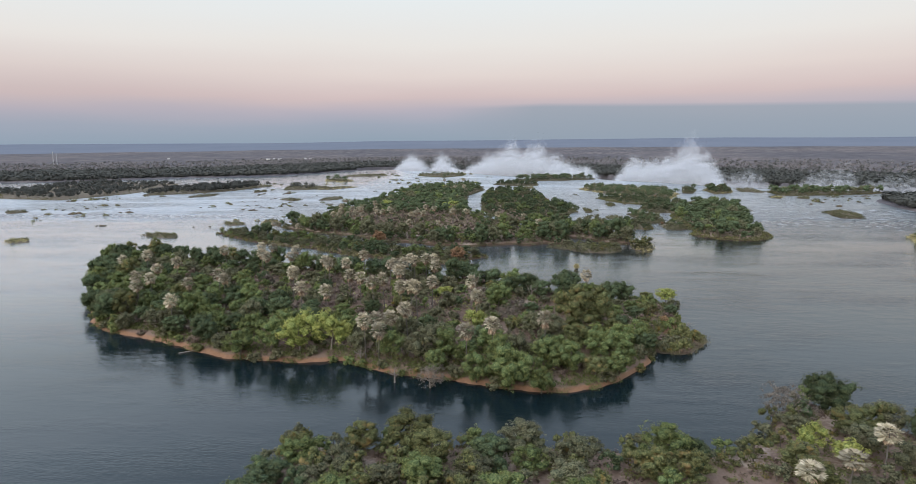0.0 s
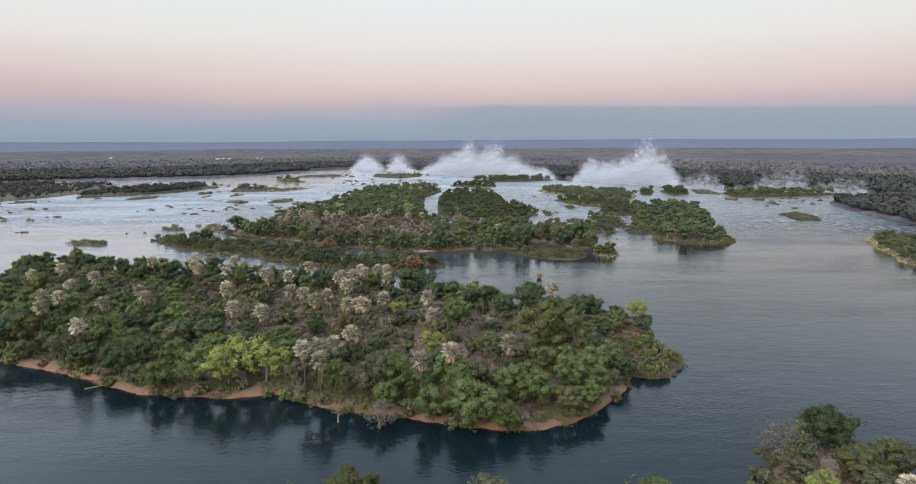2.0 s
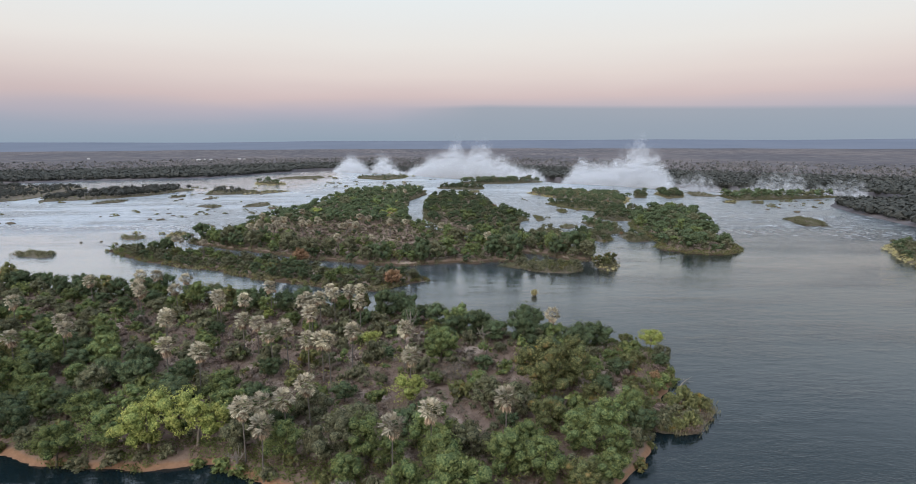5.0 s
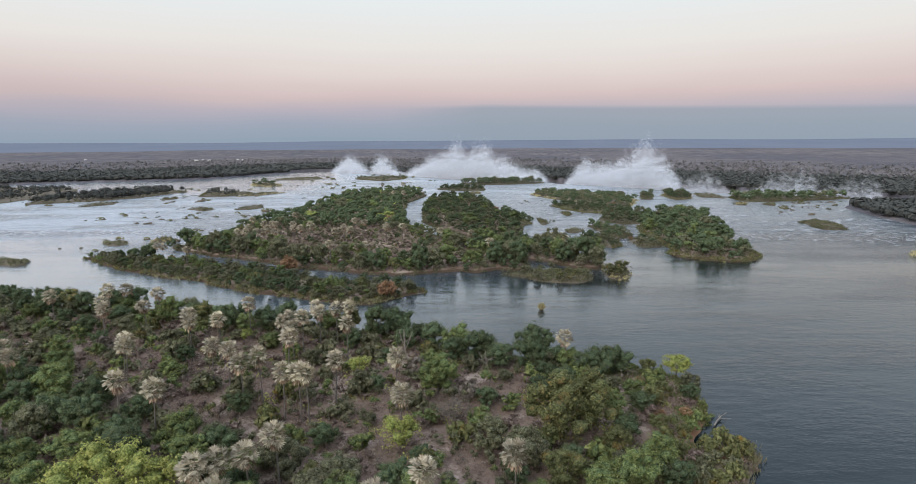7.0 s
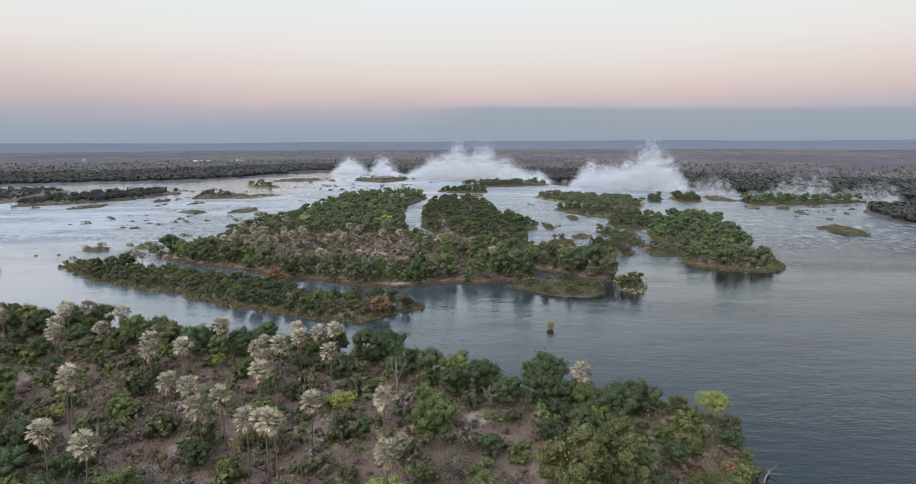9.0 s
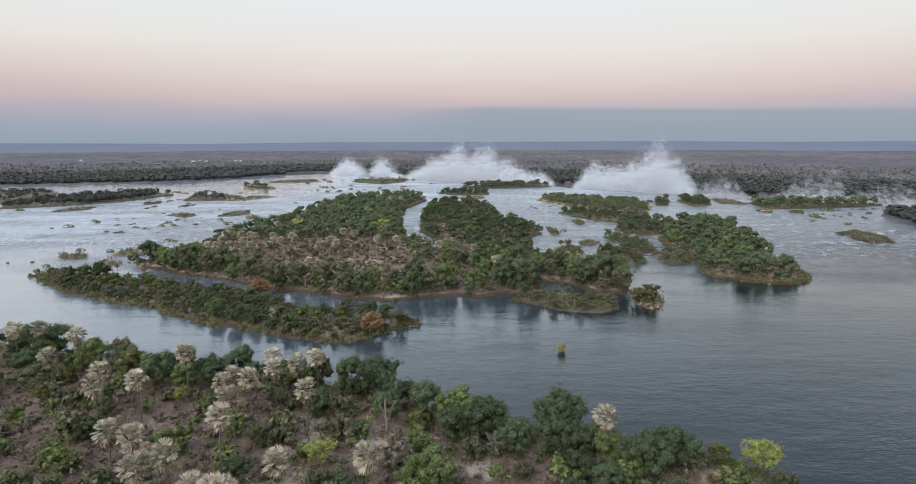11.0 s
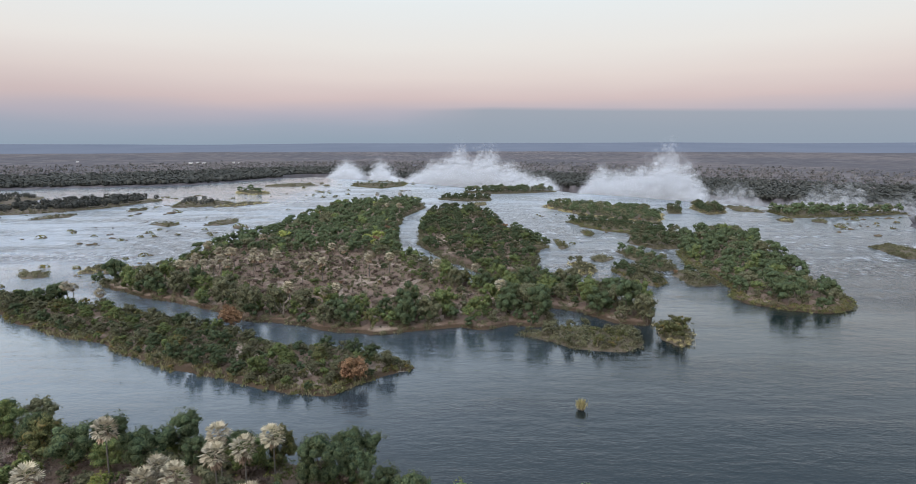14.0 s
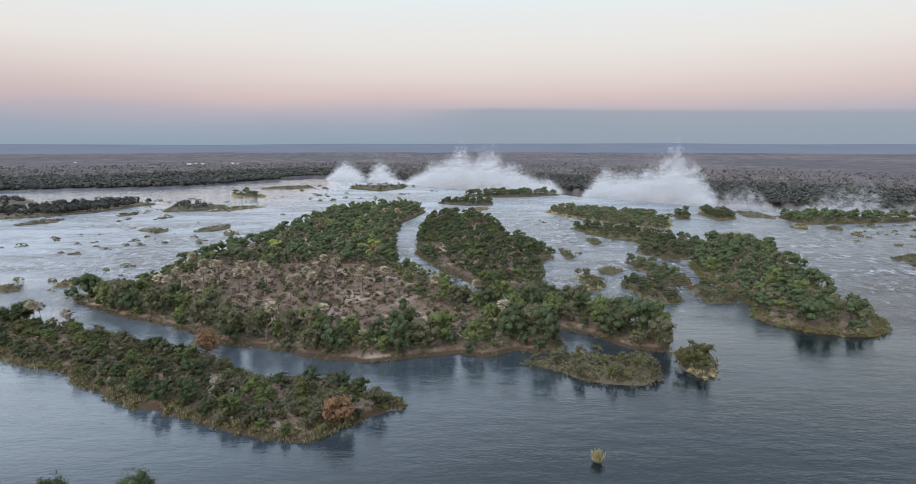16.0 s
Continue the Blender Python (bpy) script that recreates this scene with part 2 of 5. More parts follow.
def plain_material():
    """The mainland: dry grey-brown woodland floor with darker thickets and paler clearings, greyed by painted haze."""
    m, t, out = material("dry_plain_hazed")
    p = principled(t, out, 1.0, 0.05)
    pos = t.nodes.new("ShaderNodeNewGeometry").outputs["Position"]
    broad = noise_tex(t, scaled(t, pos, (0.0022, 0.0016, 0.002)), 1.0, 6, 0.6)
    mid = noise_tex(t, scaled(t, pos, (0.012, 0.010, 0.02)), 1.0, 6, 0.7)
    fine = math_node(t, "MULTIPLY", math_node(t, "SUBTRACT", noise_tex(t, scaled(t, pos, (0.055, 0.009, 0.02)), 1.0, 5, 0.7), 0.36), 3.4, clamp=True)
    # mauve-grey cast of the distance is mixed into these base tones
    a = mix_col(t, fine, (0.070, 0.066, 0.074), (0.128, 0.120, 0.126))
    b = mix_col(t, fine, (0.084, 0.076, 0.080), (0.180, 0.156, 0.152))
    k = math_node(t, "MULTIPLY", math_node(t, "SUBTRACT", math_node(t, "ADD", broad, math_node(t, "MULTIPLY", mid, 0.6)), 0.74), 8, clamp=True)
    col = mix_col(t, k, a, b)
    t.links.new(col, p.inputs["Base Color"])
    bump(t, fine, 0.3, 2.0, p)
    return m


PLAIN = plain_material()


def water_material():
    """River: slick dark water near, broken into chop and foam over the shallows before the falls."""
    m, t, out = material("river_water")
    p = principled(t, out, 0.07, 0.5)
    p.inputs["IOR"].default_value = 1.35
    p.inputs["Coat IOR"].default_value, p.inputs["Coat Roughness"].default_value = 1.42, 0.05
    pos = t.nodes.new("ShaderNodeNewGeometry").outputs["Position"]
    sep = t.nodes.new("ShaderNodeSeparateXYZ")
    t.links.new(pos, sep.inputs[0])
    ripple = noise_tex(t, scaled(t, pos, (0.55, 0.95, 1)), 1.0, 3, 0.6)
    swell = noise_tex(t, scaled(t, pos, (0.045, 0.075, 1)), 1.0, 4, 0.6)
    chop = noise_tex(t, scaled(t, pos, (0.30, 0.17, 1)), 1.0, 6, 0.74)
    broad = noise_tex(t, scaled(t, pos, (0.006, 0.011, 1)), 1.0, 4, 0.6)
    # shallows: beyond a line across the river, in drifting belts
    belt_n = noise_tex(t, scaled(t, pos, (0.008, 0.022, 1)), 1.0, 5, 0.62)
    way = math_node(t, "MULTIPLY", math_node(t, "SUBTRACT", sep.outputs[1], 385), 0.008, clamp=True)
    west = math_node(t, "MULTIPLY", math_node(t, "SUBTRACT", -165, sep.outputs[0]), 0.016, clamp=True)
    pools = math_node(t, "MAXIMUM", math_node(t, "MULTIPLY", math_node(t, "SUBTRACT", 545, sep.outputs[1]), 0.014, clamp=True),
                      math_node(t, "MULTIPLY", math_node(t, "SUBTRACT", sep.outputs[1], 800), 0.012, clamp=True))
    way = math_node(t, "MULTIPLY", way, math_node(t, "SUBTRACT", 1.0, math_node(t, "MULTIPLY", math_node(t, "MULTIPLY", west, pools), 0.85)))
    belts = math_node(t, "MULTIPLY", math_node(t, "SUBTRACT", belt_n, 0.43), 8.0, clamp=True)
    rapid = math_node(t, "MULTIPLY", way, belts)
    streak = noise_tex(t, scaled(t, pos, (0.24, 0.13, 1)), 1.0, 7, 0.74)
    crest = math_node(t, "MULTIPLY", math_node(t, "SUBTRACT", streak, 0.495), 5.5, clamp=True)
    foam = math_node(t, "MULTIPLY", math_node(t, "MULTIPLY", crest, math_node(t, "ADD", 0.12, rapid)), math_node(t, "MULTIPLY", way, 1.0), clamp=True)
    # aerated shoals and painted sky sheen, paler towards the falls and far side
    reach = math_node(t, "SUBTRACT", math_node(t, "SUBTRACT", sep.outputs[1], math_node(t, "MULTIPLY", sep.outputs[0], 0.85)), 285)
    aer_sheen = math_node(t, "MULTIPLY", math_node(t, "MULTIPLY", reach, 0.0019, clamp=True), math_node(t, "SUBTRACT", 1.0, math_node(t, "MULTIPLY", rapid, 0.8)))
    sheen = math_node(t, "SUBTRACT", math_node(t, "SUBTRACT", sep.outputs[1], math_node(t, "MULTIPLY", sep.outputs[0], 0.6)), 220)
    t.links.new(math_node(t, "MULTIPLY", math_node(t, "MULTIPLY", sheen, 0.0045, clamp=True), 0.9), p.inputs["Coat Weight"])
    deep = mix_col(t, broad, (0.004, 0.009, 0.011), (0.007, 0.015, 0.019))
    col = mix_col(t, math_node(t, "MULTIPLY", aer_sheen, 0.9), deep, (0.235, 0.290, 0.355))
    col = mix_col(t, foam, col, (0.66, 0.70, 0.75))
    # standing waves: crisp pale heads and dark hollows
    heads = noise_tex(t, scaled(t, pos, (0.17, 0.085, 1)), 1.0, 7, 0.80)
    force = math_node(t, "MULTIPLY", way, math_node(t, "ADD", 0.58, math_node(t, "MULTIPLY", rapid, 0.42)))
    hollow = math_node(t, "MULTIPLY", math_node(t, "MULTIPLY", math_node(t, "SUBTRACT", 0.485, heads), 14.0, clamp=True), force)
    white = math_node(t, "MULTIPLY", math_node(t, "MULTIPLY", math_node(t, "SUBTRACT", heads, 0.555), 12.0, clamp=True), force)
    col = mix_col(t, math_node(t, "MULTIPLY", hollow, 0.85), col, (0.030, 0.040, 0.050))
    col = mix_col(t, math_node(t, "MULTIPLY", white, 0.9), col, (0.72, 0.75, 0.79))
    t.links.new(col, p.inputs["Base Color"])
    broken = math_node(t, "ADD", 0.06, math_node(t, "ADD", math_node(t, "MULTIPLY", foam, 0.4), math_node(t, "MULTIPLY", way, 0.24)))
    t.links.new(broken, p.inputs["Roughness"])
    t.links.new(broken, p.inputs["Coat Roughness"])
    gust = noise_tex(t, scaled(t, pos, (0.012, 0.035, 1)), 1.0, 5, 0.65)
    breeze = math_node(t, "ADD", 0.06, math_node(t, "MULTIPLY", math_node(t, "SUBTRACT", gust, 0.42), 2.2, clamp=True))
    wavelet = noise_tex(t, scaled(t, pos, (1.1, 1.9, 1)), 1.0, 2, 0.5)
    calm = math_node(t, "ADD", math_node(t, "MULTIPLY", math_node(t, "ADD", math_node(t, "MULTIPLY", ripple, 0.34), math_node(t, "MULTIPLY", wavelet, 0.12)), breeze),
                     math_node(t, "MULTIPLY", swell, 0.14))
    wave = noise_tex(t, scaled(t, pos, (0.13, 0.24, 1)), 1.0, 5, 0.66)
    open_water = math_node(t, "MULTIPLY", math_node(t, "SUBTRACT", sep.outputs[1], 120), 0.008, clamp=True)
    calm = math_node(t, "ADD", calm, math_node(t, "MULTIPLY", math_node(t, "MULTIPLY", wave, math_node(t, "ADD", 0.40, math_node(t, "MULTIPLY", breeze, 0.7))), math_node(t, "MULTIPLY", open_water, 0.65)))
    height = math_node(t, "ADD", calm, math_node(t, "ADD", math_node(t, "MULTIPLY", math_node(t, "MULTIPLY", chop, rapid), 4.0), math_node(t, "MULTIPLY", math_node(t, "MULTIPLY", heads, force), 3.0)))
    bump(t, height, 1.0, 0.55, p)
    t.links.new(p.inputs["Normal"].links[0].from_socket, p.inputs["Coat Normal"])
    return m


WATER = water_material()


def spray_material():
    """Drifting spray: white, each wisp letting most light past."""
    m, t, out = material("water_spray")
    geo = t.nodes.new("ShaderNodeNewGeometry")
    d = t.nodes.new("ShaderNodeBsdfDiffuse")
    d.inputs["Color"].default_value = (0.77, 0.79, 0.82, 1)
    tr = t.nodes.new("ShaderNodeBsdfTranslucent")
    tr.inputs["Color"].default_value = (0.77, 0.79, 0.82, 1)
    mx = t.nodes.new("ShaderNodeMixShader")
    mx.inputs[0].default_value = 0.5
    t.links.new(d.outputs[0], mx.inputs[1])
    t.links.new(tr.outputs[0], mx.inputs[2])
    clear = t.nodes.new("ShaderNodeBsdfTransparent")
    thin = t.nodes.new("ShaderNodeMixShader")
    t.links.new(math_node(t, "ADD", 0.018, math_node(t, "MULTIPLY", geo.outputs["Random Per Island"], 0.055)), thin.inputs[0])
    t.links.new(clear.outputs[0], thin.inputs[1])
    t.links.new(mx.outputs[0], thin.inputs[2])
    t.links.new(thin.outputs[0], out.inputs[0])
    return m


SPRAY = spray_material()
scene.cycles.transparent_max_bounces = 128


def ridge_material():
    m, t, out = material("far_ridge_hazed")
    p = principled(t, out, 1.0, 0.0)
    pos = t.nodes.new("ShaderNodeNewGeometry").outputs["Position"]
    # blue of the air in between is put into the base colour
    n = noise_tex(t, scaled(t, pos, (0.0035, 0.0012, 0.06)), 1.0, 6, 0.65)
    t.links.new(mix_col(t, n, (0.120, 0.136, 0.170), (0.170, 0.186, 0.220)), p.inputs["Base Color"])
    return m


RIDGE = ridge_material()


# ---- mesh helpers ----
def mesh_np(name, V, F, mat, smooth=False):
    """A mesh from arrays: V (n, 3); F (m, 3 or 4)."""
    V, F = np.asarray(V, dtype=np.float32), np.asarray(F, dtype=np.int32)
    me = bpy.data.meshes.new(name)
    me.vertices.add(len(V))
    me.vertices.foreach_set("co", V.ravel())
    k = F.shape[1]
    me.loops.add(F.size)
    me.loops.foreach_set("vertex_index", F.ravel())
    me.polygons.add(len(F))
    me.polygons.foreach_set("loop_start", np.arange(0, F.size, k, dtype=np.int32))
    me.update(calc_edges=True)
    me.validate()
    if smooth:
        me.polygons.foreach_set("use_smooth", np.ones(len(F), dtype=bool))
    me.materials.append(mat)
    return me


def unit(a):
    return a / np.maximum(np.linalg.norm(a, axis=-1, keepdims=True), 1e-9)


def leaf_quads(rng, C, N, size, slim=0.46):
    """Folded four-cornered leaf clumps at C, facing N."""
    n = len(C)
    N = unit(N)
    A = unit(np.cross(N, rng.normal(size=(n, 3))))
    B = np.cross(N, A)
    s = np.broadcast_to(np.asarray(size, dtype=float), (n,))[:, None] * rng.uniform(0.65, 1.35, (n, 1))
    k = slim * rng.uniform(0.7, 1.3, (n, 1))
    V = np.stack([C - A * s, C - B * s * k + N * s * 0.25, C + A * s, C + B * s * k - N * s * 0.25], 1).reshape(-1, 3)
    return V


def leaf_tris(rng, C, N, size, slim=0.55):
    """Three-cornered leaf sprays at C, facing N."""
    n = len(C)
    N = unit(N)
    A = unit(np.cross(N, rng.normal(size=(n, 3))))
    B = np.cross(N, A)
    s = np.broadcast_to(np.asarray(size, dtype=float), (n,))[:, None] * rng.uniform(0.6, 1.4, (n, 1))
    k = slim * rng.uniform(0.75, 1.3, (n, 1))
    return np.stack([C - A * s, C + A * s * 0.7 - B * s * k, C + A * s * 0.7 + B * s * k], 1).reshape(-1, 3)


def tri_faces(V):
    return np.arange(len(V), dtype=np.int32).reshape(-1, 3)


def quad_faces(V):
    return np.arange(len(V), dtype=np.int32).reshape(-1, 4)


def tube(points, radii, sides=6):
    """A tapered tube along points, with a closed tip."""
    pts = np.asarray(points, dtype=float)
    V, F = [], []
    for i, (p, r) in enumerate(zip(pts, radii)):
        d = unit(pts[min(i + 1, len(pts) - 1)] - pts[max(i - 1, 0)])
        a = unit(np.cross(d, (0.3, 0.9, 0.2)))
        b = np.cross(d, a)
        for j in range(sides):
            w = 2 * math.pi * j / sides
            V.append(p + (a * math.cos(w) + b * math.sin(w)) * r)
    for i in range(len(pts) - 1):
        for j in range(sides):
            k = (j + 1) % sides
            F.append((i * sides + j, i * sides + k, (i + 1) * sides + k, (i + 1) * sides + j))
    return np.array(V), np.array(F)


def join(pieces):
    Vs, Fs, o = [], [], 0
    for V, F in pieces:
        Vs.append(V)
        Fs.append(F + o)
        o += len(V)
    return np.concatenate(Vs), np.concatenate(Fs)


def thing(name, label, category, group="", kind=""):
    return tagged(new(name), label, category, group, kind)


def part(name, me, parent, label=""):
    ob = new(name, me)
    ob.parent = parent
    if label:
        ob["label"] = label
    return ob


# ---- the plan: outlines of the islands, metres ----
ISLANDS = {
    "palm_island": [(-152, 205), (-139, 194), (-117, 186), (-101, 178), (-83, 170), (-62, 168), (-48, 169), (-28, 160), (-11, 155), (5, 152),
                    (14, 150), (23, 154), (31, 161), (42, 172), (44, 187), (53, 200), (62, 212), (62, 231), (55, 239), (38, 239), (27, 246), (15, 252),
                    (-3, 258), (-11, 267), (-25, 276), (-54, 283), (-82, 286), (-115, 300), (-140, 304), (-176, 314), (-205, 326), (-219, 318),
                    (-206, 286), (-189, 262), (-171, 234)],
    "reed_point": [(45, 182), (54, 180), (63, 190), (65, 199), (56, 199), (48, 191)],
    "strip_island": [(-208, 419), (-190, 402), (-172, 387), (-148, 371), (-118, 357), (-103, 346), (-89, 336), (-64, 325), (-43, 315), (-31, 313),
                     (-24, 323), (-15, 330), (-10, 335), (-18, 342), (-32, 351), (-56, 354), (-85, 376), (-112, 388), (-133, 399), (-160, 410), (-190, 424)],
    "middle_island": [(-173, 449), (-157, 436), (-137, 422), (-121, 414), (-105, 405), (-92, 396), (-78, 385), (-53, 378), (-42, 371), (-27, 367),
                      (-12, 371), (4, 376), (14, 373), (24, 379), (34, 376), (40, 383), (40, 404), (54, 395), (64, 381), (75, 377), (80, 389),
                      (71, 408), (58, 436), (45, 456), (40, 433), (20, 436), (4, 446), (-2, 475), (-14, 495), (-34, 534), (-45, 653), (-46, 716),
                      (-30, 800), (-40, 850), (-75, 862), (-110, 840), (-128, 790), (-128, 740), (-140, 650), (-136, 605), (-158, 547), (-152, 500), (-156, 462)],
    "inner_island": [(-21, 769), (-27, 653), (-23, 563), (-5, 510), (20, 462), (45, 462), (50, 520), (60, 550), (48, 600), (41, 650), (39, 710), (24, 765), (-8, 795)],
    "grass_spit": [(44, 640), (47, 580), (63, 547), (60, 590), (51, 645)],
    "bank_islet": [(24, 367), (34, 360), (43, 352), (59, 347), (67, 355), (67, 362), (57, 370), (46, 376), (32, 371)],
    "tuft_islet": [(77, 377), (75, 362), (77, 353), (84, 357), (88, 370), (86, 381)],
    "low_islet": [(58, 371), (62, 366), (68, 371), (65, 376)],
    "east_island": [(124, 418), (127, 408), (138, 398), (154, 394), (164, 398), (175, 416), (173, 436), (180, 470), (192, 505), (196, 535), (212, 575),
                    (203, 610), (182, 612), (166, 576), (141, 533), (132, 495), (134, 459), (132, 435)],
    "east_islet_upper": [(120, 564), (133, 542), (150, 545), (176, 608), (163, 630), (142, 642), (106, 666), (97, 678), (112, 696), (150, 668)],
    "lip_island": [(93, 805), (119, 735), (141, 695), (173, 665), (200, 732), (194, 785), (160, 813), (117, 848)],
    "slim_islet": [(103, 537), (106, 508), (110, 475), (121, 477), (124, 505), (115, 537)],
    "rock_islet": [(86, 480), (88, 450), (99, 439), (106, 449), (105, 485), (97, 492)],
    "thorn_islet": [(114, 465), (115, 440), (127, 443), (133, 463), (125, 476)],
    "round_islet": [(66, 500), (67, 464), (78, 474), (77, 495)],
    "pair_islet": [(81, 511), (87, 499), (95, 510), (91, 521)],
    "tussock_islet": [(70, 577), (70, 540), (77, 552), (75, 580)],
    "cliff_islet": [(12, 992), (46, 976), (93, 984), (143, 1010), (136, 1030), (78, 1040), (16, 1010)],
    "brink_islet": [(240, 730), (264, 745), (278, 790), (262, 822), (246, 790)],
    "brink_bar": [(282, 762), (303, 748), (310, 800), (290, 810)],
    "brink_wood": [(308, 745), (307, 706), (360, 716), (410, 728), (436, 742), (425, 752), (350, 770), (318, 775)],
    "shoal_island": [(273, 548), (266, 508), (281, 506), (294, 530), (292, 560)],
    "right_island": [(256, 407), (240, 365), (229, 333), (238, 322), (278, 385), (290, 425), (272, 426)],
    "left_long_island": [(-450, 722), (-401, 755), (-367, 795), (-356, 845), (-347, 887), (-395, 915), (-440, 880), (-476, 800)],
    "left_far_island": [(-608, 688), (-516, 665), (-485, 750), (-490, 860), (-515, 925), (-680, 980), (-697, 901), (-690, 773)],
    "left_bar": [(-300, 803), (-266, 810), (-254, 857), (-275, 875), (-317, 868)],
    "left_thin_bar": [(-258, 803), (-233, 820), (-212, 858), (-244, 853)],
    "west_rock": [(-257, 408), (-240, 398), (-226, 395), (-232, 408), (-250, 415)],
    "west_bar": [(-255, 668), (-233, 652), (-228, 668), (-248, 680)],
    "west_bar_two": [(-209, 662), (-196, 660), (-186, 678), (-194, 705), (-206, 690)],
    "shore_reef": [(-197, 472), (-188, 470), (-186, 480), (-190, 488), (-197, 486)],
    "left_rock": [(-480, 545), (-466, 535), (-455, 545), (-470, 560)],
    "low_strip_islet": [(99, 679), (105, 649), (119, 622), (134, 614), (152, 622), (163, 650), (150, 664), (131, 674)],
    "brink_tuft": [(226, 800), (207, 745), (217, 738), (240, 800)],
    "brink_rock": [(284, 687), (289, 672), (301, 694), (296, 702)],
    "brink_rock_two": [(309, 679), (315, 669), (329, 690), (321, 694)],
    "straw_islet": [(98, 619), (100, 597), (106, 608), (103, 625)],
    "head_islet": [(-20, 892), (15, 868), (45, 874), (44, 914), (8, 930), (-13, 922)],
    "head_rock": [(17, 839), (26, 818), (36, 824), (35, 852)],
    "head_rock_two": [(-14, 821), (-4, 796), (-2, 816), (-8, 839)],
    "north_islet": [(-164, 1128), (-111, 1075), (-82, 1128), (-79, 1190), (-92, 1210), (-168, 1190)],
    "north_bar": [(-299, 1120), (-252, 1120), (-225, 1154), (-244, 1185), (-294, 1168)],
    "lone_tree_islet": [(-296, 990), (-268, 965), (-250, 981), (-262, 1012), (-292, 1035), (-308, 1020)],
    "left_reef": [(-378, 695), (-355, 720), (-364, 742), (-379, 722)],
    "left_reef_two": [(-324, 759), (-315, 783), (-323, 796), (-332, 778)],
    "shore_bar": [(-218, 458), (-206, 462), (-214, 474), (-230, 477)],
    "left_low_rock": [(-338, 380), (-326, 372), (-318, 378), (-328, 388)],
}
BANK_TOP = {"palm_island": 1.9, "middle_island": 1.5, "east_island": 1.3, "strip_island": 0.9}
NEAR_BANK = [(-46, 112), (-42, 118), (-20, 117), (-2, 119), (23, 119), (36, 117), (46, 120), (55, 128), (62, 139), (72, 146), (84, 134), (96, 122),
             (130, 100), (170, 40), (180, -120), (60, -160), (-30, -120), (-60, 0), (-52, 80)]
LIP = [(-279, 1396), (-170, 1287), (-78, 1196), (18, 1088), (146, 1024), (169, 976), (228, 920), (275, 858), (336, 800), (377, 765), (430, 730)]
LEFT_BANK = [(-4800, 640), (-2400, 760), (-1300, 880), (-870, 985), (-773, 1000), (-611, 1090), (-435, 1160), (-350, 1330), (-300, 1400)]
RIGHT_BANK = [(425, 725), (370, 640), (357, 594), (351, 543), (342, 480), (380, 400), (470, 260), (640, 0), (900, -500), (1400, -1500)]


def wobble(P, scale, seed=0.0):
    """Smooth uneven values round 0 over the plan, about -1 to 1."""
    x, y = P[..., 0] / scale, P[..., 1] / scale
    return (np.sin(x * 1.9 + y * 0.7 + seed) + np.sin(-x * 0.8 + y * 2.1 + 1.7 * seed + 1) + 0.7 * np.sin(x * 3.7 - y * 2.9 + seed * 2.3)
            + 0.5 * np.sin(x * 6.1 + y * 5.3 + seed * 0.7)) / 3.2


def inside_by(P, outline):
    """How far points lie inside an outline (negative outside)."""
    O = np.asarray(outline, dtype=float)
    Q = np.roll(O, -1, axis=0)
    x, y = P[..., 0], P[..., 1]
    best = np.full(x.shape, 1e9)
    inn = np.zeros(x.shape, dtype=bool)
    for (ax, ay), (bx, by) in zip(O, Q):
        dx, dy = bx - ax, by - ay
        s = np.clip(((x - ax) * dx + (y - ay) * dy) / (dx * dx + dy * dy), 0, 1)
        best = np.minimum(best, np.hypot(x - ax - s * dx, y - ay - s * dy))
        cross = ((ay > y) != (by > y)) & (x < (bx - ax) * (y - ay) / (by - ay + 1e-12) + ax)
        inn ^= cross
    return np.where(inn, best, -best)


def shore_in(P, outline):
    return inside_by(P, outline) + 1.3 * wobble(P, 9.0, 2.0) + 0.5 * wobble(P, 2.6, 5.0)


def land_height(d, P, top):
    """The rise of an island from the water's edge inwards."""
    rise = top * (1 - np.exp(-np.maximum(d, 0) / 1.1)) + 0.25 * np.clip(d / 6, 0, 1) * wobble(P, 5.0, 3.0) + 0.5 * np.clip(d / 25, 0, 1) * (1 + wobble(P, 40.0, 1.0))
    return np.where(d < 0, np.maximum(d * 0.55, -1.6), rise)


def outline_of(name):
    return NEAR_BANK if name == "near_bank" else ISLANDS[name]


def height_at(name, P):
    o = outline_of(name)
    return land_height(shore_in(P, o), P, BANK_TOP.get(name, 2.0 if name == "near_bank" else 0.9))


